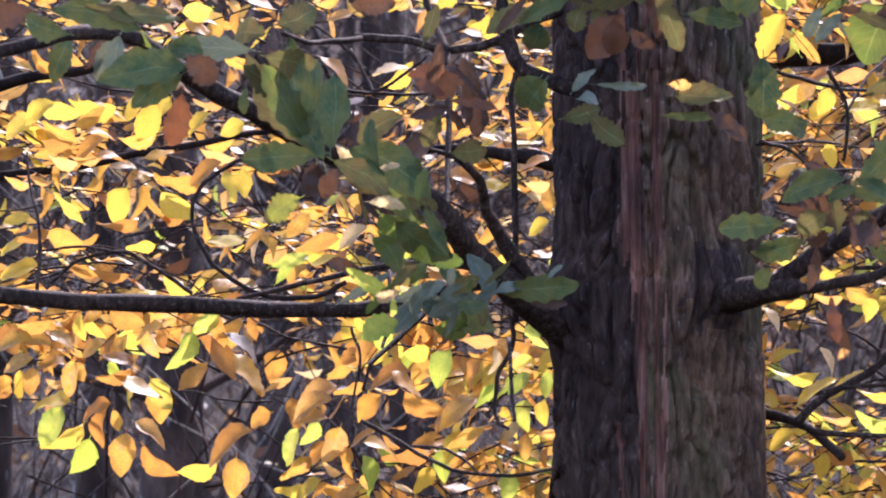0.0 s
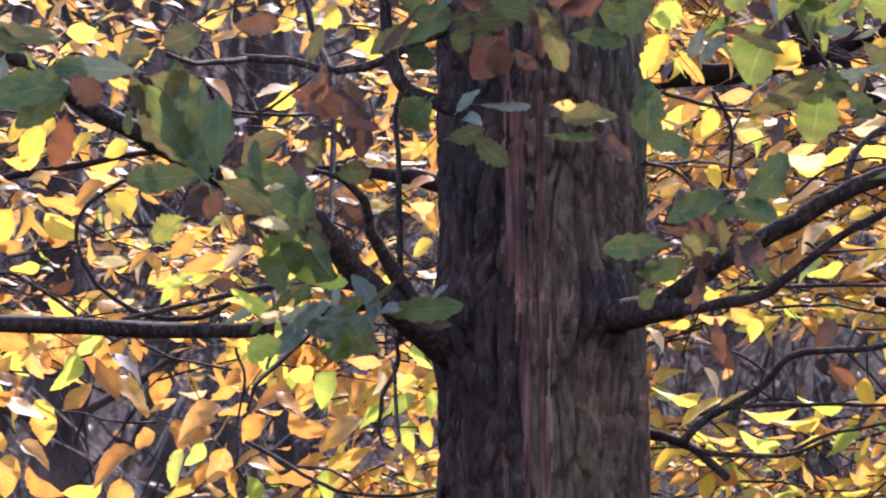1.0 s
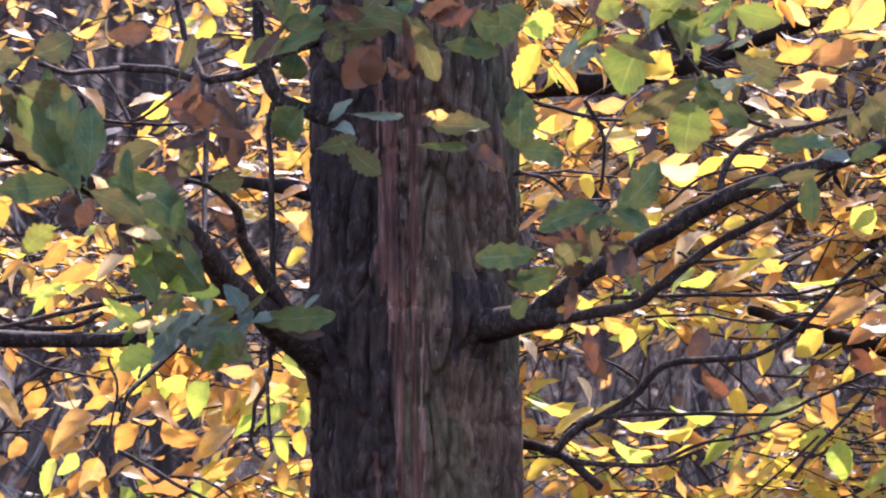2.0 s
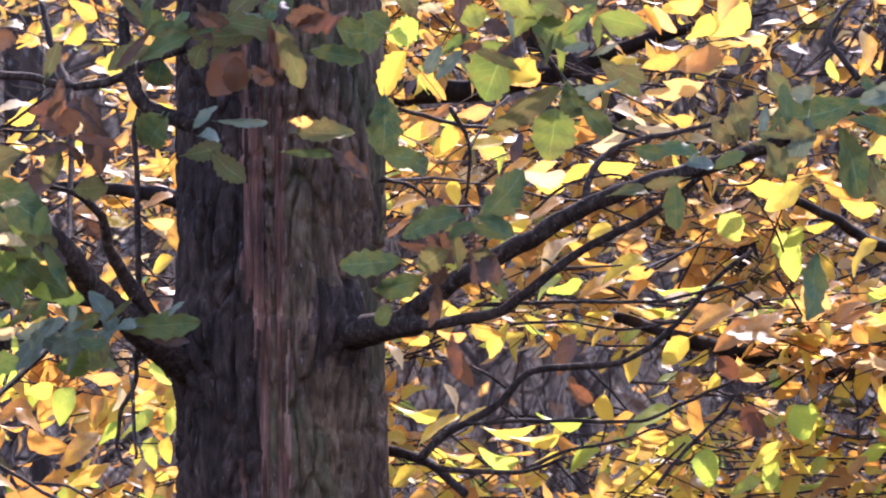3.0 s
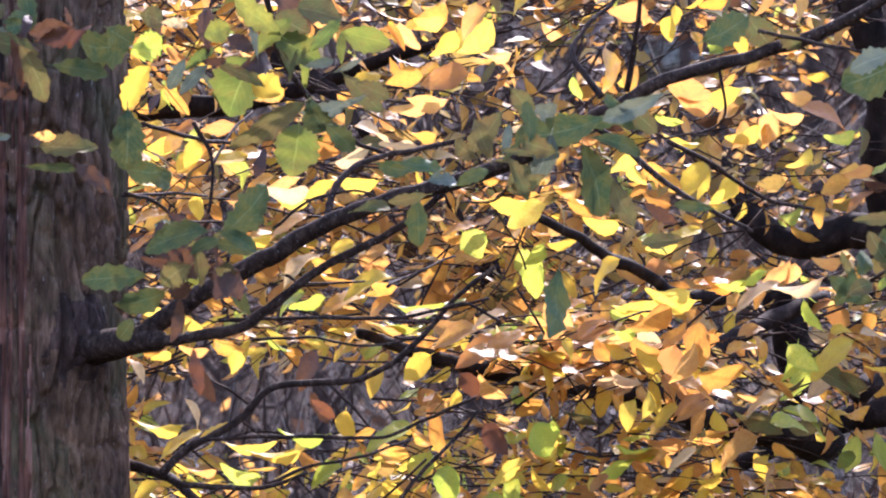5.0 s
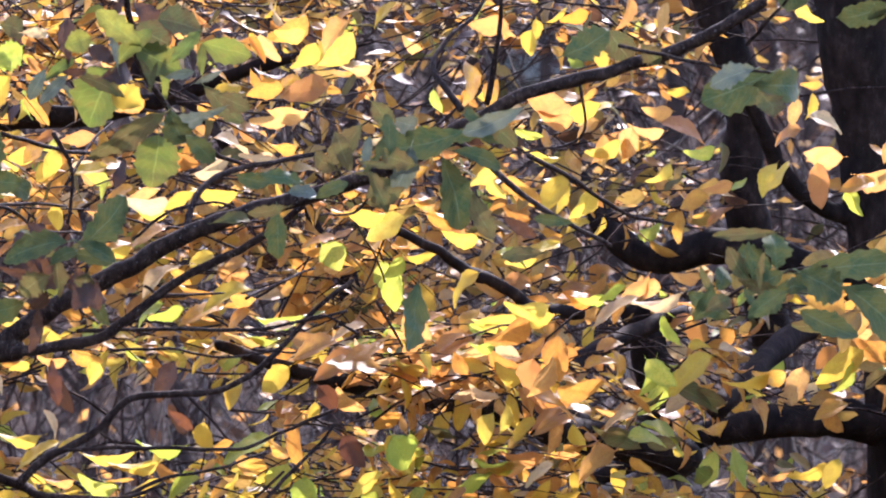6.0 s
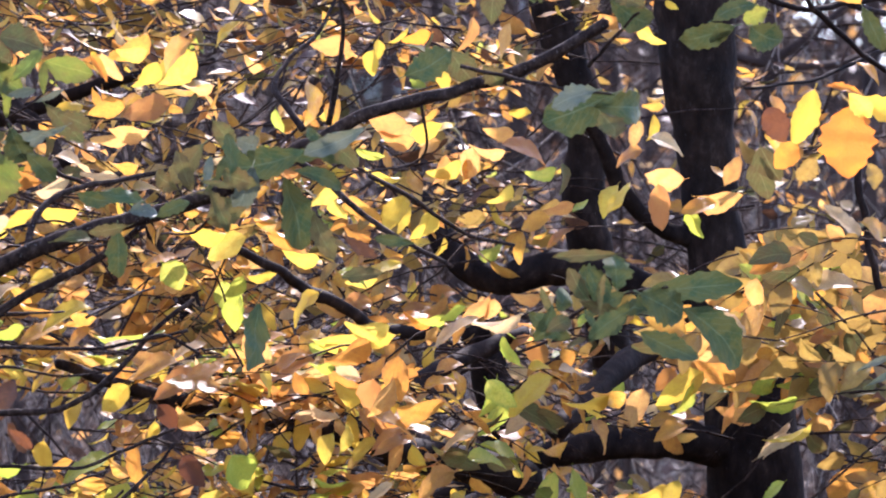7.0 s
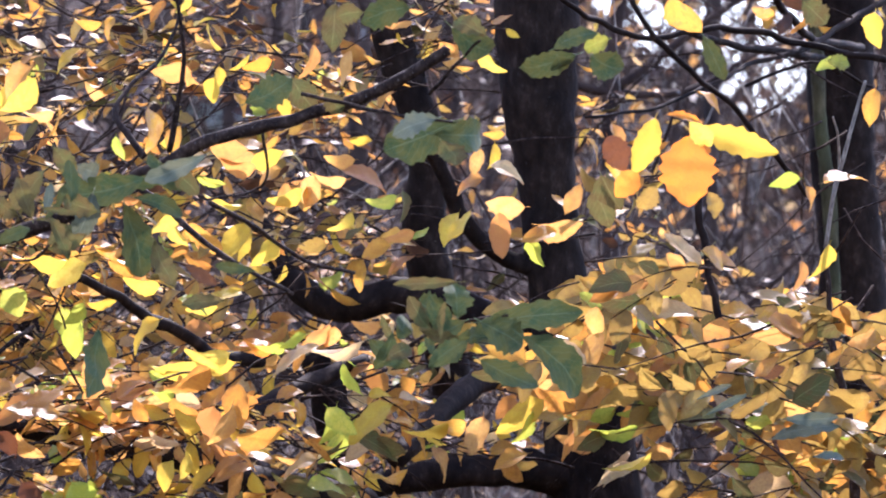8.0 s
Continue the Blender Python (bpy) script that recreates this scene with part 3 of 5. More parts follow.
    verts.append((verts[-1][0] - 0.1, OAK_Y + 0.19, zs[-1] + 0.05))
    for k in range(cols):
        faces.append((top, top - cols + k, top - cols + (k + 1) % cols))
        mi.append(0)
    hang(new("trunk", mesh_of("trunk", verts, faces, [M_BARK, M_SCAR, M_DARK_BARK], mat_index=mi)), oak)
    tagged(oak.children[0], "furrowed bark with a peeled reddish strip")


build_oak_trunk()

# limbs to the west of the trunk
oak_west = limb(oak, "limb", west, [(1085, 640), (1000, 590), (945, 545), (880, 490), (835, 450), (795, 395), (740, 340), (660, 305), (560, 262), (460, 205), (370, 155), (290, 105), (220, 62), (120, 62), (0, 92), (-200, 150)], 15.22, 13.9, 30, 11, M_LIMB, 12, jag=4, flare=0.6)
limb(oak, "limb", west, [(960, 540), (930, 490), (890, 425), (862, 375), (848, 320), (815, 285), (780, 270), (735, 255)], 15.05, 14.7, 17, 2, jag=3)
limb(oak, "limb", west, [(985, 520), (930, 505), (860, 500), (750, 525), (650, 546), (500, 550), (330, 537), (150, 535), (0, 522), (-250, 500)], 15.2, 14.6, 12, 16, M_LIMB, 10, jag=3)
limb(oak, "limb", west, [(860, 480), (790, 468), (690, 470), (560, 497), (420, 530)], 15.0, 14.9, 7, 4)
for pts, r0, r1 in (
    ([(612, 500), (560, 525), (480, 525), (420, 500), (370, 460), (342, 400), (346, 345), (380, 310), (425, 283), (470, 270)], 5, 3),
    ([(340, 520), (300, 490), (250, 460), (215, 447), (150, 456), (90, 502)], 4, 3),
    ([(215, 447), (130, 437), (70, 445)], 3, 2),
    ([(65, 520), (70, 400), (52, 330), (48, 270)], 3.5, 2),
    ([(630, 66), (720, 72), (790, 88), (862, 80), (930, 45), (990, 18)], 7, 9),
    ([(790, 90), (775, 55), (755, 0), (740, -60)], 8, 5),
    ([(640, 68), (560, 76), (500, 60)], 6, 4),
    ([(620, 88), (650, 140), (672, 160), (755, 100)], 4, 2.5),
    ([(570, 115), (600, 155), (660, 166), (760, 165), (800, 150)], 3.5, 2.5),
    ([(1020, 158), (950, 135), (915, 110), (898, 70), (890, 20), (886, -50)], 16, 11),
    ([(912, 570), (911, 430), (910, 250), (905, 180), (912, 130)], 6, 5),
    ([(790, 95), (795, 200), (792, 300), (790, 370)], 7, 4),
    ([(750, 555), (700, 605), (660, 640), (642, 690)], 5, 3),
    ([(690, 480), (688, 570), (676, 615)], 4, 3),
    ([(622, 580), (638, 640), (622, 720), (625, 770)], 3, 2),
    ([(905, 560), (908, 610), (880, 670), (878, 740), (900, 760)], 5, 3),
    ([(900, 600), (905, 680), (910, 745)], 4, 3),
    ([(640, 745), (720, 790), (800, 832), (900, 842), (985, 830)], 4, 3),
    ([(730, 790), (800, 800), (850, 840)], 3, 2),
    ([(990, 820), (978, 860), (975, 900)], 6, 5),
):
    limb(oak, "twig", west, pts, 15.1, rng.uniform(14.7, 15.3), r0, r1, jag=3)
limb(oak, "twig", west, [(760, 545), (700, 600), (650, 645)], 14.8, 14.8, 3, 2, M_PALE_LIT)

# limbs to the east of the trunk
limb(oak, "limb", middle, [(150, 640), (205, 620), (262, 607), (330, 600), (395, 594)], 15.18, 14.86, 42, 20, M_LIMB, 14, jag=2, flare=1.0)
oak_east = limb(oak, "limb", middle, [(360, 590), (400, 562), (450, 525), (530, 480), (600, 440), (700, 384), (800, 348), (900, 320), (1000, 285), (1080, 250), (1150, 207), (1210, 178), (1290, 133), (1400, 100), (1500, 72), (1580, 42), (1640, 10), (1720, -40)], 14.9, 14.3, 18, 10, M_LIMB, 12, jag=4)
limb(oak, "limb", middle, [(380, 600), (450, 590), (540, 572), (600, 530), (680, 470), (760, 428), (820, 395), (900, 335)], 14.85, 14.7, 11, 6, jag=3)
limb(oak, "limb", middle, [(270, 790), (320, 808), (345, 816), (400, 832), (430, 850), (480, 895)], 15.36, 15.05, 11, 8, jag=3, flare=0.6)
for pts, r0, r1 in (
    ([(400, 832), (430, 800), (480, 770), (540, 735), (590, 683), (660, 671), (740, 666), (800, 640), (860, 590), (920, 522), (990, 465)], 8, 4),
    ([(430, 848), (500, 855), (580, 855), (660, 830)], 6, 3),
    ([(480, 772), (600, 765), (740, 768), (805, 764), (870, 735), (960, 695)], 4, 3),
    ([(365, 212), (430, 230), (500, 245), (590, 240), (630, 225)], 4, 3),
    ([(455, 210), (490, 280), (482, 370)], 4, 3),
    ([(480, 300), (520, 230), (560, 190)], 3, 2),
    ([(580, -40), (592, 20), (608, 90), (645, 145), (690, 200), (740, 242), (790, 262)], 6, 4),
    ([(690, 392), (702, 335), (735, 292), (790, 268), (860, 255), (960, 230)], 7, 4),
    ([(335, 335), (390, 350), (430, 382), (520, 386)], 4, 2),
    ([(330, 340), (420, 335), (480, 340)], 3.5, 2.5),
    ([(600, 395), (660, 350), (740, 330), (800, 345)], 3, 2),
    ([(500, 560), (600, 556), (760, 556), (850, 550), (980, 520)], 4, 3),
    ([(560, 595), (660, 590), (760, 605), (860, 590)], 3, 2),
    ([(620, 480), (660, 495), (760, 490)], 3, 2),
    ([(800, 500), (860, 470), (920, 445)], 3, 2),
    ([(590, 850), (660, 820), (760, 800), (840, 770)], 4, 2),
    ([(820, 882), (870, 820), (930, 760), (960, 720)], 4, 3),
    ([(430, 470), (440, 560), (400, 680)], 2, 1.5),
    ([(1150, 205), (1210, 240), (1290, 310), (1370, 360), (1450, 400)], 6, 4),
    ([(1225, 150), (1240, 60), (1250, -30), (1235, -130), (1262, -250)], 6, 1.5),
    ([(1180, 160), (1130, 90), (1150, 40), (1210, -20), (1240, -110), (1225, -220)], 6, 1.5),
    ([(1300, 240), (1380, 280), (1470, 340), (1560, 360)], 5, 3),
    ([(1390, 110), (1400, 190), (1370, 220), (1290, 235)], 3, 2),
    ([(1000, 560), (940, 530), (880, 545)], 3, 2),
    ([(1050, 245), (1000, 340), (930, 350)], 3, 2),
):
    limb(oak, "twig", middle, pts, rng.uniform(14.75, 15.0), rng.uniform(14.7, 15.3), r0, r1, jag=3)

# oak leaves: base, tip, breadth, tone
placed(oak_west, "oak", west, 13.7, 14.0, [
    (330, 120, 165, 135, 78, "o"), (322, 132, 232, 190, 50, "o"), (90, 18, 255, 44, 46, "o"), (150, 12, 330, 22, 42, "v"),
    (445, 88, 298, 58, 46, "n"), (490, 45, 560, 10, 56, "v"), (572, 285, 508, 66, 66, "o"), (556, 255, 408, 106, 70, "v"), (560, 270, 545, 90, 60, "o"), (548, 262, 470, 110, 54, "k"),
    (585, 262, 585, 120, 60, "o"), (360, 95, 290, 75, 42, "o"), (470, 60, 400, 45, 46, "v"), (120, 60, 20, 45, 48, "o"),
    (470, 100, 560, 125, 50, "v"), (430, 115, 520, 165, 52, "v"), (60, 20, -40, 30, 50, "b"), (330, 98, 384, 152, 50, "b"),
])
placed(oak_west, "oak", west, 14.1, 14.5, [
    (322, 165, 308, 278, 46, "t"), (565, 272, 425, 281, 52, "o"), (712, 205, 612, 246, 44, "v"), (562, 286, 534, 348, 46, "b"),
    (618, 264, 782, 348, 74, "o"), (640, 300, 764, 384, 70, "k"), (590, 285, 690, 350, 46, "v"), (532, 350, 468, 388, 44, "k"),
    (672, 378, 722, 444, 60, "k"), (700, 392, 804, 462, 60, "o"), (612, 318, 704, 352, 34, "v"), (640, 345, 700, 380, 34, "b"),
    (600, 300, 560, 350, 34, "b"), (720, 350, 790, 400, 44, "v"), (660, 420, 715, 480, 44, "k"), (500, 372, 470, 395, 34, "v"),
])
placed(oak_west, "oak", west, 14.3, 14.7, [
    (884, 516, 1028, 512, 46, "o"), (930, 528, 1010, 540, 30, "b"), (967, 496, 998, 462, 11, "n"), (598, 538, 692, 480, 20, "n"),
    (480, 472, 562, 450, 22, "l"), (488, 503, 532, 458, 18, "l"), (690, 462, 762, 492, 26, "v"), (698, 532, 800, 500, 28, "n"),
    (758, 562, 832, 522, 28, "n"), (824, 502, 766, 470, 26, "o"), (798, 572, 884, 572, 44, "k"), (638, 602, 702, 560, 48, "l"),
    (768, 582, 832, 592, 42, "k"), (800, 270, 862, 270, 44, "v"), (770, 500, 700, 560, 22, "n"), (850, 490, 790, 530, 30, "v"),
    (880, 500, 830, 555, 26, "n"), (740, 470, 690, 510, 22, "v"), (860, 540, 800, 545, 26, "o"), (640, 480, 570, 460, 24, "b"),
])
placed(oak_west, "oak", west, 14.4, 14.8, [
    (802, 108, 772, 192, 40, "b"), (832, 130, 852, 246, 44, "b"), (816, 100, 838, 188, 34, "b"), (752, 185, 762, 252, 34, "b"),
    (956, 138, 914, 194, 54, "o"), (780, 100, 760, 170, 30, "t"), (860, 60, 940, 20, 40, "v"), (700, 5, 620, 12, 40, "b"),
    (780, 205, 745, 262, 32, "v"), (690, 250, 640, 265, 30, "v"),
])
placed(oak_west, "oak", near, 14.25, 14.65, [
    (692, 45, 598, 86, 36, "o"), (640, 88, 620, 148, 50, "o"), (598, 8, 648, 46, 42, "k"), (822, 34, 678, 36, 44, "v"),
    (738, 18, 884, 48, 40, "v"), (716, 58, 700, 104, 36, "v"), (842, 34, 892, 142, 40, "v"), (800, 98, 838, 142, 26, "b"),
    (878, 28, 952, 18, 34, "t"), (1036, 38, 928, 60, 72, "o"), (996, 6, 1040, 40, 52, "o"), (900, 72, 1006, 86, 36, "o"),
    (698, 208, 738, 160, 22, "n"), (740, 196, 852, 203, 15, "n"), (708, 222, 754, 214, 28, "n"), (680, 256, 748, 238, 34, "v"),
    (728, 250, 792, 302, 42, "v"), (878, 216, 986, 210, 42, "v"), (850, 250, 962, 256, 17, "o"), (938, 250, 1022, 292, 32, "b"),
])
placed(oak_west, "oak", near, 14.25, 14.65, [
    (1032, 148, 1030, 264, 60, "o"), (1058, 256, 1142, 290, 36, "o"), (650, 188, 602, 248, 54, "o"), (868, 196, 908, 200, 20, "a"),
    (700, 5, 760, 25, 36, "b"), (640, 20, 690, 50, 34, "o"), (790, 5, 830, 40, 34, "n"), (930, 5, 860, 20, 36, "b"),
    (735, 62, 760, 100, 34, "v"), (800, 105, 770, 140, 26, "v"),
])
placed(oak_west, "broad", near, 14.25, 14.5, [(788, 74, 722, 148, 62, "t"), (772, 80, 770, 148, 44, "t")])
placed(oak_east, "oak", middle, 14.2, 14.55, [
    (372, 480, 254, 486, 46, "o"), (406, 510, 320, 552, 46, "o"), (504, 412, 592, 324, 62, "o"), (482, 402, 358, 424, 44, "o"),
    (442, 396, 380, 390, 24, "n"), (500, 402, 584, 436, 30, "o"), (430, 418, 472, 452, 40, "v"), (410, 440, 472, 482, 46, "b"),
    (452, 462, 396, 502, 44, "v"), (498, 450, 544, 524, 44, "b"), (480, 480, 562, 502, 42, "b"), (420, 490, 442, 524, 40, "b"),
    (520, 458, 508, 494, 36, "v"), (432, 520, 420, 602, 22, "b"), (456, 612, 472, 694, 25, "t"), (664, 700, 708, 736, 20, "t"),
    (852, 338, 844, 432, 42, "o"), (460, 430, 430, 470, 40, "b"), (540, 470, 490, 520, 40, "b"), (350, 560, 310, 600, 30, "o"),
])
placed(oak_east, "oak", middle, 14.1, 14.45, [
    (1004, 188, 936, 252, 46, "v"), (1184, 198, 1042, 232, 56, "o"), (1292, 154, 1172, 208, 34, "n"), (1148, 248, 1196, 380, 66, "o"),
    (1200, 310, 1242, 392, 40, "v"), (1258, 350, 1312, 392, 25, "b"), (1164, 234, 1272, 256, 30, "o"), (1384, 360, 1296, 350, 20, "o"),
    (1104, 470, 1064, 602, 60, "o"), (1330, 414, 1250, 416, 32, "v"), (820, 280, 902, 306, 34, "o"), (870, 312, 932, 300, 28, "n"),
    (780, 280, 852, 300, 28, "o"), (1020, 148, 1062, 204, 34, "v"), (1360, 62, 1442, 14, 56, "o"), (1440, 14, 1476, 78, 50, "v"),
    (1500, 40, 1532, 78, 36, "v"), (1010, 320, 1062, 290, 34, "v"), (740, 366, 832, 340, 24, "v"), (872, 336, 800, 352, 22, "v"),
])
placed(oak_east, "oak", middle, 14.15, 14.5, [
    (1100, 260, 1020, 240, 40, "v"), (960, 270, 900, 245, 34, "v"), (1080, 300, 1000, 330, 30, "v"), (1190, 205, 1240, 180, 30, "o"),
    (920, 320, 980, 290, 26, "o"), (1060, 180, 1120, 200, 36, "n"), (690, 212, 744, 262, 36, "o"), (660, 168, 694, 254, 48, "o"),
    (650, 174, 514, 268, 44, "v"), (742, 138, 804, 168, 34, "v"), (540, 112, 622, 88, 40, "b"), (440, 98, 398, 162, 24, "n"),
    (480, 108, 428, 164, 22, "n"), (400, 300, 330, 290, 40, "o"), (560, 84, 516, 58, 30, "b"), (360, 20, 420, 30, 40, "v"),
])
placed(oak_east, "broad", middle, 14.2, 14.55, [
    (562, 94, 508, 198, 88, "k"), (642, 212, 632, 306, 84, "k"), (398, 58, 346, 92, 50, "l"), (718, 48, 804, 76, 46, "k"),
    (598, 58, 684, 102, 52, "k"), (638, 8, 724, 12, 60, "v"), (378, 108, 328, 188, 40, "y"), (520, 40, 470, 60, 40, "k"),
    (600, 20, 660, 50, 50, "v"), (640, 90, 700, 60, 40, "k"), (610, 160, 560, 130, 50, "y"),
])
placed(oak_east, "oak", east, 14.0, 14.35, [
    (590, 6, 574, 90, 42, "v"), (722, 10, 636, 42, 56, "o"), (798, 44, 898, 132, 50, "o"), (1022, 94, 902, 134, 44, "o"),
    (982, 84, 1062, 52, 30, "o"), (1050, 94, 1118, 132, 52, "o"), (1082, 66, 1038, 82, 34, "k"), (990, 96, 1006, 134, 42, "o"),
    (806, 214, 678, 268, 76, "o"), (768, 236, 922, 242, 58, "o"), (774, 208, 690, 234, 42, "n"), (780, 250, 800, 306, 52, "v"),
    (808, 562, 816, 494, 52, "o"), (802, 562, 718, 540, 56, "o"), (822, 570, 758, 602, 40, "o"), (850, 572, 1038, 552, 50, "o"),
    (850, 570, 944, 612, 66, "o"), (925, 598, 1078, 702, 72, "o"), (850, 640, 964, 692, 42, "o"), (832, 600, 754, 652, 34, "o"),
])
placed(oak_east, "oak", east, 14.0, 14.35, [
    (812, 500, 688, 506, 22, "v"), (700, 602, 732, 560, 34, "o"), (650, 604, 724, 652, 36, "o"), (1254, 60, 1292, 148, 32, "o"),
    (1434, -4, 1482, 42, 46, "v"), (1478, 104, 1522, 110, 28, "k"), (880, 600, 800, 580, 36, "o"), (640, 20, 590, 30, 40, "v"),
    (860, 60, 800, 20, 36, "v"), (680, 640, 740, 610, 30, "v"),
])


def sprigs(parent, sheet, points, y0, y1, count, spread, tones):
    """Curled and edge-on leaves crowded along a bough, tips pointing outwards."""
    line = bend(points, 8)
    rows = []
    for _ in range(count):
        i = rng.randrange(len(line) - 1)
        way = math.atan2(line[i + 1][1] - line[i][1], line[i + 1][0] - line[i][0])
        a = way + rng.choice((-1, 1)) * rng.uniform(0.2, 1.5) + (math.pi if rng.random() < 0.35 else 0)
        size = rng.uniform(45, 105)
        x, y = line[i][0] + rng.uniform(-spread, spread), line[i][1] + rng.uniform(-spread, spread)
        rows.append((x, y, x + size * math.cos(a), y + size * math.sin(a), size * rng.uniform(0.14, 0.42), rng.choice(tones)))
    placed(parent, "oak", sheet, y0, y1, rows)


sprigs(oak_west, west, [(130, 40), (300, 80), (430, 140), (530, 230), (620, 290), (700, 340), (760, 410)], 13.9, 14.4, 14, 28, "oovbnk")
sprigs(oak_west, west, [(560, 280), (660, 330), (720, 420), (760, 490), (700, 520), (620, 500)], 14.2, 14.6, 12, 44, "vlknply")
sprigs(oak_west, west, [(740, 520), (800, 510), (870, 520)], 14.4, 14.7, 16, 24, "vnokn")
sprigs(oak_west, near, [(600, 30), (720, 20), (840, 25), (960, 30)], 14.3, 14.7, 22, 18, "oovbt")
sprigs(oak_west, west, [(740, 60), (800, 130), (790, 220)], 14.4, 14.7, 12, 22, "bbtv")
sprigs(oak_east, middle, [(400, 470), (460, 440), (520, 450), (480, 510)], 14.2, 14.5, 13, 20, "bbvbo")
sprigs(oak_east, middle, [(960, 285), (1060, 240), (1150, 205), (1260, 160)], 14.1, 14.5, 15, 16, "vonvo")
sprigs(oak_east, middle, [(380, 60), (480, 110), (600, 70), (700, 120), (760, 160)], 14.2, 14.6, 24, 34, "kvbnpk")
sprigs(oak_east, east, [(700, 600), (780, 590), (850, 580)], 14.1, 14.35, 10, 18, "oov")
# twigs that carry the outer leaves
for pts in ([(530, 165), (640, 190), (720, 205), (800, 215)], [(690, 640), (760, 590), (830, 570), (900, 560)], [(760, 165), (800, 120), (850, 70)]):
    limb(oak, "twig", east, pts, 14.35, 14.2, 4, 2.5, jag=3)

# ---- the beeches behind ----
bx = spot_at(*east(1020, 700), 17.2)
beech = thing("beech_tree", (bx.x + 0.1, 17.2, land(bx.x, 17.2)), "dark-barked beech with golden yellow autumn leaves", "tree", "beeches")


def trunk_of(parent, sheet, points, y, radii, mat, label=""):
    """An upright trunk from the ground up through chart points."""
    top_down = [spot_at(*sheet(*p), y) for p in points]
    low = top_down[-1]
    foot = Vector((low.x + 0.05, y, land(low.x, y) - 0.1))
    line = bend(top_down + [foot.lerp(low, 0.4), foot], 10)
    rr = bend([(r * 0.001 * y / OAK_Y,) for r in radii + (radii[-1] * 1.05, radii[-1] * 1.7)], 10)[:, 0]
    verts, faces = tube(line, rr, 22, 0.12, y * 3.3, 0.15)
    ob = hang(new("trunk", mesh_of("trunk", verts, faces, [mat])), parent)
    return tagged(ob, label) if label else ob


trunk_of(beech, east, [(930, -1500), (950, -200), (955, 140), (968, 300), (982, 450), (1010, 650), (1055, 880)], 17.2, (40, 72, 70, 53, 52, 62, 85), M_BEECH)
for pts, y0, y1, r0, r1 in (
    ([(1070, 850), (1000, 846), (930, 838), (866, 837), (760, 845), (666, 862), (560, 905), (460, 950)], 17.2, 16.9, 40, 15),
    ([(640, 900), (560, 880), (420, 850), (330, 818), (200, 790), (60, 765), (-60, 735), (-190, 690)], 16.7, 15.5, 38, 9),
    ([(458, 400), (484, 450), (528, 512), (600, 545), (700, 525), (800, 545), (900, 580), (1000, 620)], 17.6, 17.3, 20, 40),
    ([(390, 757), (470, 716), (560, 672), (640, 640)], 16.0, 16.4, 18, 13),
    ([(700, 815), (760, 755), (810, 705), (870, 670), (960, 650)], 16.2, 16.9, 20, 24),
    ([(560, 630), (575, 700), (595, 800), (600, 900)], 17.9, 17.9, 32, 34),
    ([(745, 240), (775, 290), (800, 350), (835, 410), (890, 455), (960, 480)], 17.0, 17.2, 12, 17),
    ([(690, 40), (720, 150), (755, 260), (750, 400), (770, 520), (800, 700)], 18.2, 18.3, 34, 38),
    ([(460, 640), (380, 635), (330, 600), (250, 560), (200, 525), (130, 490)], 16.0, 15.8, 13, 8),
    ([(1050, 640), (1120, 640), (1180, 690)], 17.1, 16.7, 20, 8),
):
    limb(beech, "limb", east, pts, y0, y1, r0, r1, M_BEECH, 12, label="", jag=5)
for pts, y0, y1, r0, r1 in (
    ([(250, 205), (380, 186), (500, 178), (650, 150), (780, 100), (900, 66), (1020, 40)], 18.6, 18.2, 26, 5),
    ([(600, 95), (670, 135), (720, 170), (760, 230)], 18.0, 17.8, 18, 10),
    ([(870, 560), (960, 600), (1060, 645)], 17.2, 17.3, 7, 14),
    ([(900, 310), (930, 390), (980, 460), (985, 560), (990, 640)], 17.8, 17.8, 6, 34),
):
    limb(beech, "limb", middle, pts, y0, y1, r0, r1, M_BEECH, 12, jag=5)
for pts, y0, y1, r0, r1 in (
    ([(940, -60), (1010, 5), (1060, 35), (1150, 62), (1250, 50), (1350, 52), (1450, 78), (1600, 105)], 16.4, 17.0, 7, 9),
    ([(1230, 55), (1330, 84), (1430, 92), (1500, 120)], 17.5, 18.5, 8, 13),
    ([(1160, 60), (1240, 130), (1300, 180), (1380, 270), (1440, 345)], 16.4, 16.8, 8, 6),
    ([(1370, -30), (1430, 50), (1480, 72), (1540, 80)], 17.5, 18.8, 10, 11),
    ([(1590, -10), (1500, 42), (1440, 80), (1340, 112), (1280, 142), (1160, 192), (1040, 205)], 18.5, 17.0, 9, 4),
    ([(1330, 150), (1450, 110), (1560, 150)], 17.0, 17.2, 4, 4),
    ([(1080, -90), (1125, 0), (1165, 65)], 16.4, 16.4, 7, 7),
    ([(1232, 290), (1245, 370), (1258, 470), (1290, 590), (1330, 760)], 16.0, 16.0, 9, 10),
):
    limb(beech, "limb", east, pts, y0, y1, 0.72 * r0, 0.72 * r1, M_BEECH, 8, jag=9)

# a sapling stem and a farther tree at the east end
sx = spot_at(*east(1525, 880), 15.6)
sapling = thing("sapling", (sx.x, 15.6, land(sx.x, 15.6)), "thin bare sapling stem, sunlight painted on its tip", "sapling")
limb(sapling, "stem", east, [(1475, 440), (1482, 560), (1490, 640), (1520, 760), (1528, 880), (1530, 1600), (1530, 2900)], 15.6, 15.6, 4, 11, M_LIMB, 8, jag=6)
# tip and side twig in the pale colour, sunlight painted on
limb(sapling, "stem", east, [(1475, 440), (1490, 340), (1510, 270), (1535, 180), (1548, 140)], 15.6, 15.5, 4.5, 3, M_PALE_LIT, label="tip with sunlight painted pale")
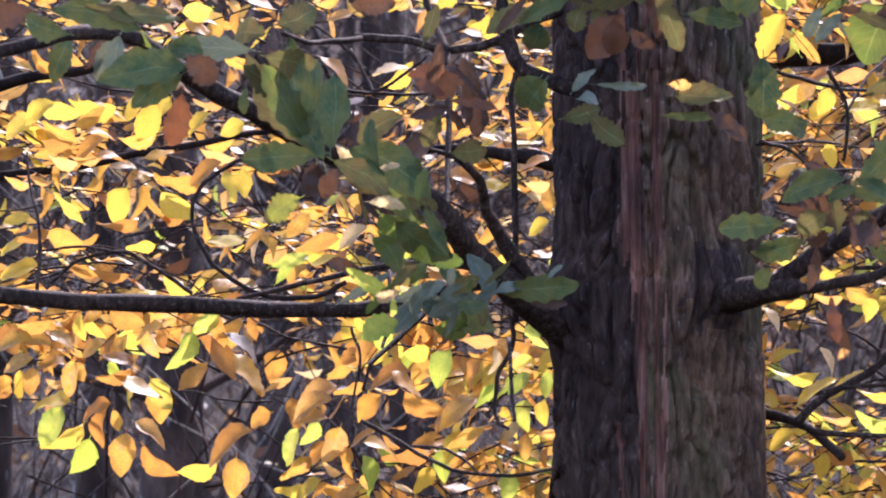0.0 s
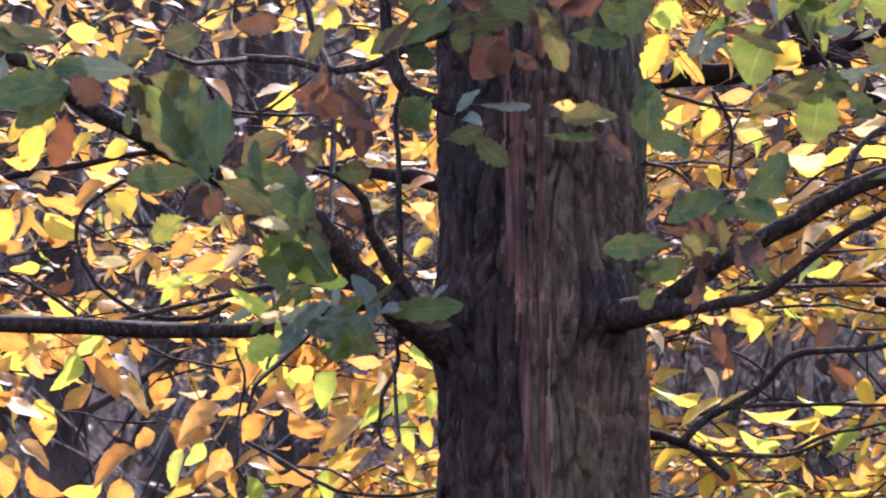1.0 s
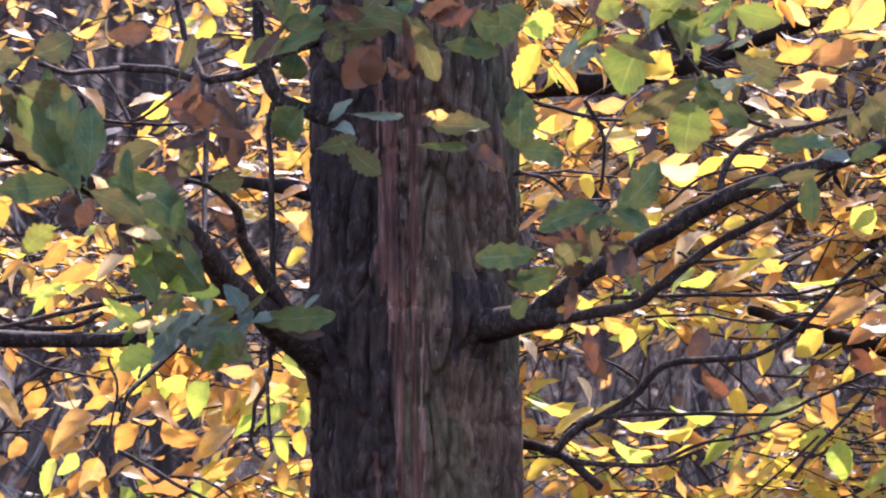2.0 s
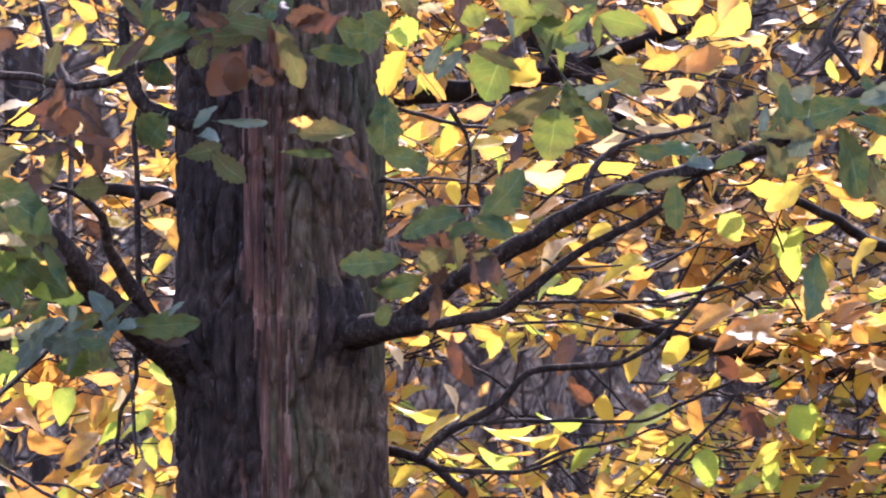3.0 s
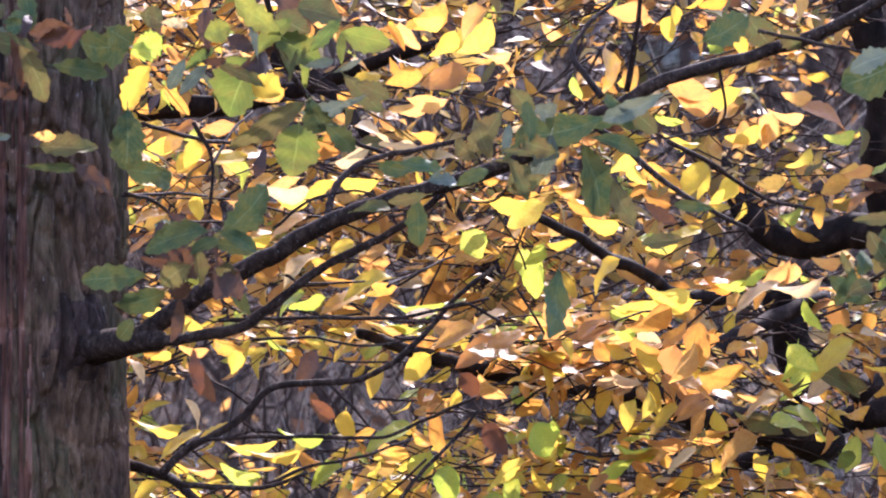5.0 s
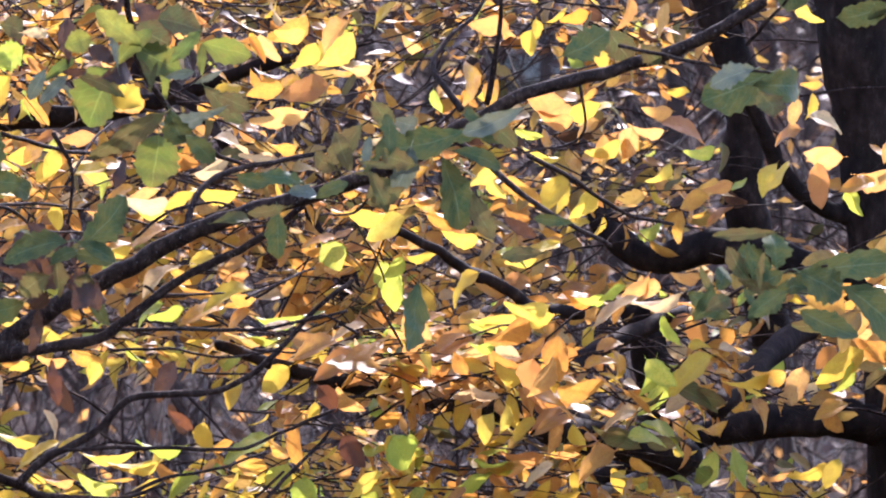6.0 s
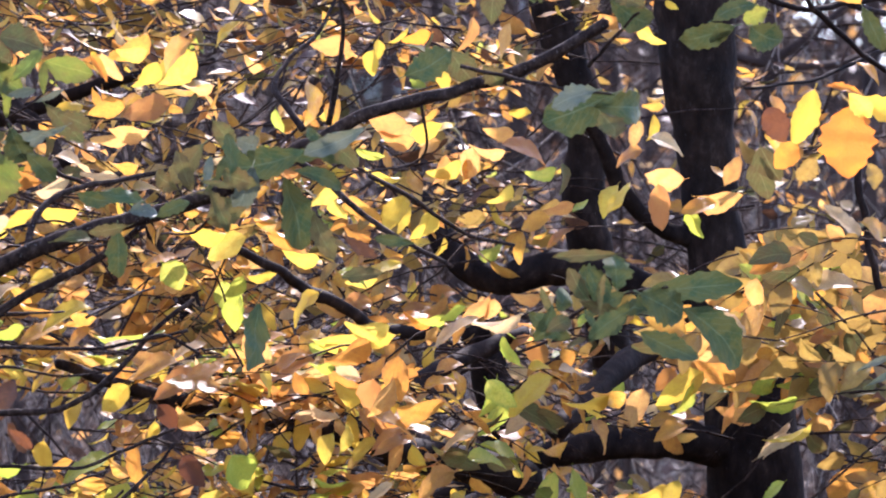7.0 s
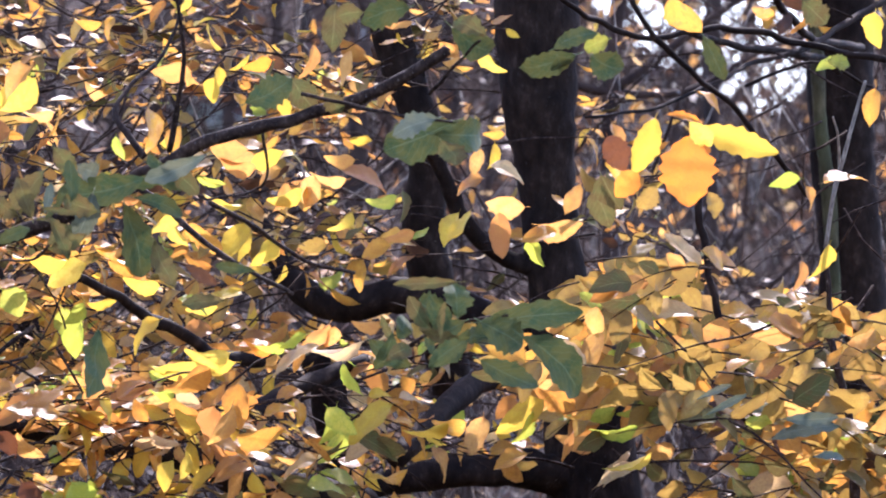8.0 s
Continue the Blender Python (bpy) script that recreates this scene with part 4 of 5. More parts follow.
limb(sapling, "twig", east, [(1500, 300), (1498, 240), (1488, 205)], 15.6, 15.5, 3, 1.5, M_PALE_LIT)
limb(sapling, "twig", east, [(1480, 470), (1510, 420), (1540, 370)], 15.6, 15.5, 3, 1.5, M_LIMB)
ex = spot_at(*east(1520, 600), 20.0)
far_tree = thing("beech_tree", (ex.x, 20.0, land(ex.x, 20.0)), "dark trunk of a farther beech with a greenish bark strip", "tree", "beeches")
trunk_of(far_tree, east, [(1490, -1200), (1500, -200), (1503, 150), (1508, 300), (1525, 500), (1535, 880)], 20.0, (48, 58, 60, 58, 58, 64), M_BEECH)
limb(far_tree, "limb", east, [(1452, -150), (1456, 0), (1464, 200), (1478, 330), (1490, 520), (1500, 700)], 19.72, 19.72, 12, 13, M_STRIP, 10, label="greenish-grey strip of bark")


# ---- golden foliage ----
GAPS = [
    (60, 130, 130, 45, 0.8), (430, 360, 120, 60, 0.75), (60, 800, 160, 120, 0.95), (260, 780, 360, 150, 0.82), (420, 640, 150, 90, 0.8),
    (330, 860, 160, 60, 0.7), (660, 70, 190, 110, 0.9), (620, 760, 90, 60, 0.3), (800, 330, 80, 60, 0.5), (820, 120, 80, 110, 0.5), (590, 260, 130, 90, 0.55), (500, 130, 90, 70, 0.5),
    (1480, 600, 170, 55, 0.95), (1700, 600, 200, 80, 0.99), (1540, 720, 120, 40, 0.4), (1750, 800, 200, 60, 0.3), (2255, 606, 150, 34, 0.93), (2780, 642, 230, 48, 0.97), (2130, 700, 70, 55, 0.6),
    (2400, 560, 80, 50, 0.3), (2440, 300, 80, 50, 0.9), (2322, 0, 85, 55, 0.995), (1980, 90, 90, 40, 0.7), (2160, 230, 100, 35, 0.7),
]
BARE = [
    (2905, 40, 80, 320, 0.99), (2930, 330, 60, 130, 0.85), (3010, 645, 125, 130, 0.97), (2520, 335, 110, 48, 0.95), (2540, 495, 75, 45, 0.85), (2690, 60, 60, 170, 0.85), (3350, 60, 215, 180, 0.985),
    (3450, 130, 240, 120, 0.95), (3150, -110, 200, 110, 0.9), (3490, -120, 140, 170, 0.97), (2060, 20, 120, 30, 0.5), (1440, 105, 90, 32, 0.93), (1620, 70, 80, 30, 0.6),
]


def density(u, v):
    clump = noise.noise(Vector((u / 105, v / 58, 1.5))) + 0.4 * noise.noise(Vector((u / 45, v / 30, 4.5)))
    d = max(0.12, min(1.0, 0.55 + 1.5 * clump))
    if v < 300 and u < 2850:
        d *= 0.85 if u < 1500 else 0.78
    for cu, cv, ru, rv, s in GAPS + BARE:
        q = ((u - cu) / ru) ** 2 + ((v - cv) / rv) ** 2
        d *= 1 - s * math.exp(-(q ** 2) * 0.7)
    return d


def build_foliage(parent, u0, u1, v0, v1, y0, y1, count, seed, singles, big=1.0):
    """Sprays of leaves along fine twigs; the first of them as leaves of their own, the rest joined."""
    rs = random.Random(seed)
    V, F, UV, MI = [], [], [], []
    tones = ["g", "y", "a", "l", "b", "v", "p", "m"]
    made, k0, tries = 0, 0, 0
    near = y0 < 19

    def add_twig(line, radii):
        tv, tf = tube(line, radii, 3, 0.0)
        k = len(V)
        V.extend(tv)
        F.extend([tuple(i + k for i in f) for f in tf])
        UV.extend([(0.5, 0.0)] * sum(len(f) for f in tf))
        MI.extend([8] * len(tf))

    while made < count and tries < 60000:
        tries += 1
        u, v = rs.uniform(u0, u1), rs.uniform(v0, v1)
        right = rs.choice((1, -1))
        if rs.random() > density(u, v) or rs.random() > density(u + right * 150, v) ** 0.5 + 0.1:
            continue
        y = rs.uniform(y0, y1)
        if not near and v > 470 and rs.random() < 0.8:
            continue
        lowland = v > 470 and 1300 < u < 2700
        peach = lowland and u > 1800 and v < 700
        hanging = u < 700 and v > 540
        drape = u > 2950 and v > 215
        facing = rs.uniform(0.02, 0.45) if not near else rs.uniform(0.2, 0.65) if lowland else rs.uniform(0.5, 0.95) if hanging or drape else rs.uniform(0.05, 0.6) if v < 300 else rs.uniform(0.12, 0.9)
        a = (0 if right > 0 else 180) + right * rs.uniform(-30, 18)
        n = rs.randrange(5, 10)
        step = rs.uniform(22, 34)
        ar = radians(a)
        line, sag, yy = [], rs.uniform(0.0, 0.5), y
        for i in range(n + 1):
            s = i * step
            line.append(spot_at(u + math.cos(ar) * s, v - math.sin(ar) * s + sag * s * s / 200, yy))
            yy += rs.uniform(-0.03, 0.03)
        add_twig(line, [0.0018 * (1.3 - i / n) for i in range(n + 1)])
        if rs.random() < (0.1 if drape else 0.2 if lowland else 0.5 if near else 0.15):
            # the bare twig that carries the spray
            b0 = ar + math.pi + rs.uniform(-0.7, 0.7)
            back = [line[0]]
            for i in range(1, 6):
                b0 += rs.uniform(-0.28, 0.28)
                back.append(back[-1] + Vector((math.cos(b0), rs.uniform(-0.3, 0.3), math.sin(b0))) * rs.uniform(0.04, 0.08))
            add_twig(back, [0.0013 + 0.0004 * i for i in range(6)])
        # darker tones aloft and far off paint in shade, yellower low ones sun
        mix = (62, 10, 10, 5, 1, 1, 4, 7) if u < 1850 else (42, 8, 26, 4, 3, 4, 6, 12)
        if drape:
            mix = (16, 0, 12, 5, 2, 14, 2, 49)
        elif u < 1000 and v < 520:
            mix = (62, 14, 10, 2, 2, 1, 4, 6)
        elif hanging:
            mix = (62, 24, 5, 6, 1, 0, 2, 0)
        elif peach:
            mix = (42, 24, 14, 5, 0, 2, 11, 2)
        elif lowland:
            mix = (40, 42, 4, 9, 0, 0, 4, 1)
        elif u > 1450 and v < 230:
            mix = (38, 6, 18, 2, 10, 8, 2, 20)
        if not near:
            mix = (30, 4, 26, 2, 16, 4, 4, 16)
        for i in range(1, n + 1):
            if rs.random() < 0.1:
                continue
            if density(u + math.cos(ar) * i * step, v - math.sin(ar) * i * step + sag * (i * step) ** 2 / 200) < 0.125:
                continue
            tone = rs.choices(range(8), mix)[0]
            size = rs.uniform(39, 69) * 0.001 * big * (1 if near else 0.7) * (0.72 if rs.random() < 0.35 else 1)
            ang = a + (0 if i == n else (1 if i % 2 else -1) * rs.uniform(18, 50)) - right * rs.uniform(0, 22)
            if hanging:
                ang = -90 + rs.uniform(-55, 55)
            f = max(0.06, min(1.0, facing + rs.uniform(-0.25, 0.25)))
            m = leaf_pose(line[i], size * line[i].y / OAK_Y, ang, f, rs.choice((-1, 1)), rs.uniform(-0.5, 0.5))
            m.translation += (m.to_3x3() @ Vector((0, 1, 0))) * 0.5
            if k0 < singles:
                ob = new("leaf", leaf_mesh("beech", rs.randrange(10), tones[tone]))
                ob.matrix_basis = m
                hang(ob, parent)
                k0 += 1
            else:
                pts, faces, uv = (BLADES if near else LOW_BLADES)["beech"][rs.randrange(10)]
                w = pts @ np.array(m.to_3x3()).T + np.array(m.translation)
                k = len(V)
                V.extend(w.tolist())
                F.extend([tuple(j + k for j in q) for q in faces])
                UV.extend([uv[j] for q in faces for j in q])
                MI.extend([tone] * len(faces))
            made += 1
    me = mesh_of("foliage", V, F, [LEAF[t] for t in tones] + [M_LIMB], UV, MI)
    tagged(hang(new("foliage", me), parent), "mass of golden yellow leaves on fine twigs", kind="stuff")


west_beech = thing("beech_tree", (-2.1, 17.0, land(-2.1, 17.0)), "beech whose golden boughs reach in behind the oak", "tree", "beeches")
trunk_of(west_beech, west, [(-1080, -1500), (-1070, -200), (-1060, 400), (-1060, 900)], 17.0, (50, 80, 90, 95), M_BEECH)
for pts, y0, y1, r0, r1 in (
    ([(-1060, 420), (-700, 330), (-300, 260), (0, 150), (130, 128), (240, 110)], 17.0, 16.4, 18, 6),
    ([(-1060, 300), (-600, 200), (-200, 120), (0, 85), (110, 60), (230, 40)], 17.0, 16.6, 18, 7),
    ([(-1060, 600), (-600, 420), (-200, 330), (60, 305), (240, 275), (420, 240), (520, 225)], 17.0, 16.5, 13, 4),
    ([(700, 262), (790, 265), (860, 271), (920, 276), (1000, 290), (1100, 300)], 16.6, 16.4, 5, 19),
):
    limb(west_beech, "limb", west, pts, y0, y1, r0, r1, M_BEECH, 10, jag=5)

# hanging leaves low in the west
leaves(west_beech, "beech", west, 15.3, 15.6, [
    (85, 755, 85, 235, "l", 0.8), (115, 780, 90, 222, "y", 0.5), (145, 812, 78, 250, "l", 0.85), (220, 805, 80, 265, "g", 0.95),
    (275, 825, 85, 300, "g", 0.55), (350, 842, 85, 215, "y", 0.65), (415, 846, 76, 265, "g", 1.0), (172, 760, 75, 245, "g", 0.6),
    (57, 676, 52, 265, "g", 0.95), (85, 705, 85, 170, "y", 0.5), (165, 720, 65, 190, "g", 0.6), (205, 745, 40, 280, "g", 0.8),
])
leaves(west_beech, "beech", west, 15.3, 15.65, [
    (325, 625, 85, 245, "l", 0.65), (390, 635, 90, 290, "g", 0.6), (440, 660, 95, 310, "g", 0.6), (340, 665, 70, 220, "g", 0.7),
    (240, 690, 95, 325, "g", 0.4), (270, 765, 75, 330, "a", 0.6), (455, 740, 55, 200, "g", 0.9), (400, 785, 110, 205, "g", 0.5),
    (490, 680, 60, 200, "a", 0.4), (510, 790, 75, 240, "l", 0.6), (525, 830, 70, 220, "g", 0.6), (370, 575, 80, 250, "l", 0.6),
])
leaves(west_beech, "beech", west, 15.3, 15.65, [
    (210, 365, 75, 245, "y", 0.9), (250, 360, 70, 265, "g", 0.5), (310, 370, 80, 310, "y", 0.7), (320, 325, 80, 175, "g", 0.6),
    (408, 330, 60, 290, "y", 0.7), (430, 325, 55, 270, "y", 0.9), (250, 438, 55, 190, "y", 0.6), (345, 25, 62, 200, "y", 0.9),
    (260, 215, 80, 240, "y", 0.9), (65, 195, 70, 200, "y", 0.7), (105, 205, 80, 330, "y", 0.6), (410, 225, 50, 200, "y", 0.9),
])
leaves(west_beech, "beech", west, 15.35, 15.7, [
    (735, 625, 55, 200, "y", 0.9), (780, 650, 75, 240, "l", 0.8), (685, 665, 85, 190, "g", 0.5), (650, 720, 65, 220, "g", 0.9),
    (545, 715, 90, 190, "a", 0.6), (590, 790, 75, 250, "g", 0.9), (655, 840, 75, 290, "l", 0.6), (800, 790, 75, 210, "y", 0.7),
    (800, 720, 100, 200, "g", 0.5), (750, 720, 90, 320, "g", 0.6), (670, 590, 75, 270, "l", 0.9), (900, 865, 60, 270, "l", 0.9),
])
leaves(west_beech, "beech", west, 15.35, 15.7, [
    (30, 220, 65, 200, "y", 0.8), (150, 190, 70, 180, "y", 0.6), (180, 200, 60, 200, "y", 0.7), (105, 240, 75, 160, "g", 0.7),
    (100, 257, 60, 340, "g", 0.5), (165, 215, 70, 10, "g", 0.5), (178, 235, 60, 0, "a", 0.4), (155, 257, 70, 200, "g", 0.5),
    (110, 290, 60, 180, "a", 0.6), (150, 285, 55, 190, "g", 0.5), (200, 275, 70, 10, "g", 0.4), (240, 190, 60, 250, "y", 0.7),
    (280, 200, 70, 230, "y", 0.8), (245, 250, 70, 200, "g", 0.6), (280, 272, 60, 190, "g", 0.4), (370, 190, 60, 200, "a", 0.4),
])
leaves(west_beech, "beech", west, 15.35, 15.7, [
    (350, 215, 60, 210, "y", 0.5), (360, 300, 75, 200, "g", 0.5), (385, 285, 70, 190, "a", 0.4), (30, 330, 60, 190, "g", 0.5),
    (70, 325, 50, 190, "a", 0.4), (85, 365, 60, 280, "g", 0.5), (120, 370, 80, 310, "y", 0.3), (30, 390, 50, 200, "y", 0.7),
    (110, 430, 80, 180, "g", 0.8), (60, 420, 60, 200, "g", 0.6), (20, 430, 60, 190, "y", 0.5), (30, 470, 80, 180, "y", 0.6),
    (210, 400, 80, 200, "g", 0.4), (145, 480, 80, 190, "g", 0.5), (190, 490, 80, 185, "g", 0.4), (450, 425, 60, 200, "g", 0.5),
])
leaves(west_beech, "beech", west, 15.35, 15.7, [
    (400, 430, 70, 190, "y", 0.5), (560, 430, 90, 190, "g", 0.5), (590, 430, 70, 190, "y", 0.6), (530, 400, 60, 230, "g", 0.8),
    (620, 415, 70, 200, "p", 0.5), (600, 120, 80, 330, "a", 0.4), (700, 120, 90, 20, "p", 0.3), (710, 140, 70, 20, "y", 0.5),
    (680, 260, 60, 200, "g", 0.5), (860, 55, 60, 260, "y", 0.7), (600, 25, 50, 180, "a", 0.6), (900, 130, 60, 260, "g", 0.6),
    (880, 190, 60, 250, "a", 0.6), (950, 125, 45, 180, "y", 0.6), (905, 90, 55, 200, "p", 0.7), (945, 280, 60, 180, "g", 0.4),
])
leaves(west_beech, "beech", west, 15.35, 15.7, [
    (870, 330, 50, 190, "y", 0.7), (950, 330, 50, 190, "a", 0.7), (950, 400, 50, 200, "y", 0.7), (860, 420, 50, 240, "g", 0.7),
    (890, 460, 50, 220, "y", 0.7), (20, 600, 80, 180, "g", 0.5), (60, 580, 70, 200, "g", 0.5), (30, 640, 60, 190, "g", 0.6),
    (110, 600, 60, 340, "a", 0.5), (140, 580, 50, 260, "y", 0.6), (160, 610, 60, 200, "g", 0.5), (90, 640, 60, 170, "g", 0.5),
    (120, 670, 70, 250, "g", 0.7), (210, 640, 60, 180, "a", 0.6), (265, 610, 55, 280, "g", 0.6), (260, 580, 60, 190, "g", 0.5),
])
leaves(west_beech, "beech", west, 15.35, 15.7, [
    (200, 670, 60, 200, "g", 0.6), (380, 590, 70, 260, "g", 0.7), (550, 770, 55, 240, "l", 0.8), (560, 800, 60, 210, "g", 0.6),
    (540, 860, 60, 200, "y", 0.6), (610, 820, 60, 250, "g", 0.6), (560, 690, 80, 190, "a", 0.6), (620, 690, 60, 200, "g", 0.5),
    (600, 660, 50, 200, "g", 0.7), (640, 620, 60, 230, "g", 0.7), (720, 680, 75, 320, "g", 0.5), (680, 790, 80, 350, "g", 0.5),
    (720, 810, 90, 190, "g", 0.5), (850, 600, 70, 165, "a", 0.5), (830, 660, 60, 230, "g", 0.6), (860, 700, 60, 220, "l", 0.6),
])
leaves(west_beech, "beech", west, 15.35, 15.7, [
    (820, 770, 90, 200, "g", 0.4), (750, 850, 60, 240, "y", 0.8), (780, 820, 70, 250, "l", 0.5), (945, 600, 60, 280, "l", 0.6),
    (970, 630, 40, 200, "y", 0.8), (920, 640, 50, 190, "y", 0.7), (920, 680, 55, 230, "l", 0.7), (970, 680, 50, 270, "l", 0.7),
    (960, 730, 50, 260, "y", 0.7), (925, 790, 50, 250, "g", 0.7), (965, 770, 50, 200, "a", 0.6), (690, 560, 60, 190, "g", 0.6),
    (880, 640, 50, 280, "p", 0.5), (640, 770, 60, 200, "g", 0.4), (500, 560, 70, 185, "a", 0.3), (430, 610, 90, 330, "b", 0.3),
])
build_foliage(west_beech, -250, 1250, -80, 960, 16.2, 18.9, 2150, 3, 130)

# sunlit slivers and broad leaves east of the oak
leaves(beech, "beech", middle, 15.2, 15.65, [
    (395, 757, 95, 195, "y", 0.35), (490, 757, 85, 195, "y", 0.35), (725, 748, 60, 265, "y", 0.75), (330, 830, 60, 200, "a", 0.5),
    (530, 635, 50, 275, "y", 0.9), (890, 660, 60, 220, "y", 0.5), (920, 705, 50, 260, "y", 0.7), (850, 640, 70, 215, "y", 0.9),
    (860, 820, 70, 240, "l", 0.95), (905, 850, 75, 265, "l", 0.85), (1075, 775, 85, 300, "y", 0.9), (1100, 770, 70, 280, "l", 0.6),
    (1010, 830, 90, 215, "y", 0.5), (1020, 865, 60, 240, "l", 0.7), (690, 830, 70, 200, "l", 0.6), (560, 790, 100, 200, "y", 0.3),
])
leaves(beech, "beech", middle, 15.2, 15.65, [
    (1180, 695, 70, 235, "y", 0.6), (1230, 725, 60, 245, "y", 0.7), (1150, 720, 60, 230, "y", 0.6), (1270, 710, 60, 280, "y", 0.6),
    (1060, 490, 70, 250, "l", 0.8), (1100, 550, 80, 290, "a", 0.6), (1270, 560, 95, 220, "g", 0.7), (1350, 600, 85, 260, "g", 0.7),
    (880, 30, 85, 240, "g", 0.8), (960, 60, 90, 235, "y", 0.8), (1200, 110, 85, 290, "g", 0.6), (720, 425, 45, 190, "y", 0.8),
    (240, 265, 50, 200, "y", 0.9), (445, 280, 55, 230, "y", 0.9), (830, 60, 65, 290, "a", 0.5), (1430, 60, 60, 260, "y", 0.6),
])
leaves(beech, "beech", middle, 15.25, 15.7, [
    (340, 20, 60, 30, "y", 0.6), (560, 15, 60, 180, "y", 0.6), (500, 60, 60, 200, "l", 0.5), (400, 250, 60, 180, "y", 0.8),
    (420, 240, 60, 230, "g", 0.7), (452, 265, 55, 250, "y", 0.95), (500, 215, 70, 180, "a", 0.5), (445, 215, 50, 180, "a", 0.5),
    (520, 280, 70, 200, "y", 0.5), (570, 310, 60, 190, "g", 0.5), (590, 160, 60, 200, "g", 0.8), (760, 130, 60, 190, "y", 0.7),
    (830, 130, 70, 190, "g", 0.8), (900, 120, 90, 180, "a", 0.8), (870, 180, 80, 200, "a", 0.6), (820, 250, 70, 180, "p", 0.4),
])
leaves(beech, "beech", middle, 15.25, 15.7, [
    (860, 235, 60, 190, "g", 0.6), (740, 320, 90, 190, "y", 0.5), (620, 335, 90, 190, "p", 0.5), (380, 320, 60, 190, "y", 0.6),
    (460, 360, 50, 260, "y", 0.7), (370, 370, 60, 180, "g", 0.5), (620, 380, 80, 190, "a", 0.4), (570, 420, 60, 200, "y", 0.5),
    (1010, 360, 80, 200, "y", 0.6), (1050, 365, 70, 200, "y", 0.7), (950, 30, 80, 220, "a", 0.7), (1300, 40, 50, 260, "y", 0.8),
    (1230, 130, 60, 240, "g", 0.6), (1130, 150, 50, 270, "l", 0.5), (1340, 160, 80, 190, "a", 0.6), (1390, 160, 90, 200, "y", 0.5),
])
leaves(beech, "beech", middle, 15.25, 15.7, [
    (1350, 180, 70, 190, "a", 0.6), (1430, 230, 60, 260, "a", 0.8), (1480, 230, 60, 270, "g", 0.9), (1350, 310, 80, 250, "y", 0.8),
    (1400, 330, 70, 240, "y", 0.8), (1220, 280, 70, 200, "y", 0.6), (1240, 300, 60, 280, "y", 0.5), (1320, 250, 80, 190, "y", 0.4),
    (1290, 430, 60, 190, "y", 0.5), (1330, 410, 70, 210, "y", 0.5), (1275, 420, 60, 345, "l", 0.6), (1180, 390, 70, 180, "y", 0.6),
    (640, 460, 90, 200, "p", 0.3), (560, 450, 70, 200, "l", 0.4), (660, 530, 70, 200, "l", 0.5), (720, 520, 90, 190, "g", 0.4),
])
leaves(beech, "beech", middle, 15.25, 15.7, [
    (780, 500, 80, 180, "g", 0.4), (780, 530, 60, 200, "g", 0.6), (740, 580, 80, 190, "g", 0.3), (830, 580, 70, 200, "l", 0.3),
    (380, 545, 70, 185, "y", 0.4), (400, 625, 40, 200, "y", 0.7), (455, 615, 60, 185, "a", 0.5), (600, 800, 80, 200, "y", 0.25),
    (650, 780, 80, 200, "y", 0.3), (760, 830, 70, 200, "g", 0.5), (620, 830, 90, 195, "y", 0.3), (370, 860, 60, 200, "y", 0.6),
    (470, 830, 60, 190, "a", 0.4), (540, 840, 80, 185, "l", 0.5), (430, 772, 90, 200, "y", 0.3), (800, 810, 60, 250, "y", 0.6),
])
leaves(beech, "beech", middle, 15.25, 15.7, [
    (960, 610, 100, 190, "a", 0.5), (1080, 620, 100, 180, "a", 0.5), (1120, 650, 80, 200, "p", 0.4), (1200, 600, 80, 180, "a", 0.6),
    (1160, 580, 100, 190, "a", 0.6), (1220, 585, 50, 190, "l", 0.6), (1360, 680, 100, 345, "a", 0.5), (1400, 660, 100, 350, "g", 0.5),
    (1330, 700, 80, 190, "a", 0.4), (1460, 700, 80, 190, "p", 0.4), (1450, 740, 70, 180, "v", 0.6), (1520, 740, 80, 0, "l", 0.6),
    (1420, 780, 90, 200, "a", 0.6), (1350, 745, 80, 240, "a", 0.6), (1340, 640, 90, 260, "a", 0.6), (1300, 730, 60, 240, "y", 0.6),
])
leaves(beech, "beech", middle, 15.25, 15.7, [
    (1200, 820, 90, 200, "l", 0.4), (1260, 800, 90, 190, "a", 0.4), (1320, 800, 70, 200, "p", 0.4), (1300, 860, 90, 210, "g", 0.6),
    (1180, 850, 50, 240, "a", 0.6), (1130, 870, 90, 180, "a", 0.5), (1480, 840, 70, 250, "p", 0.4), (1500, 480, 70, 240, "a", 0.7),
    (1450, 480, 60, 200, "l", 0.5), (1390, 500, 60, 180, "r", 0.5), (1300, 520, 90, 200, "y", 0.6), (1180, 470, 80, 210, "y", 0.4),
    (1010, 590, 80, 200, "a", 0.5), (920, 580, 90, 185, "a", 0.5), (980, 550, 70, 190, "p", 0.4), (860, 550, 60, 200, "a", 0.5),
])
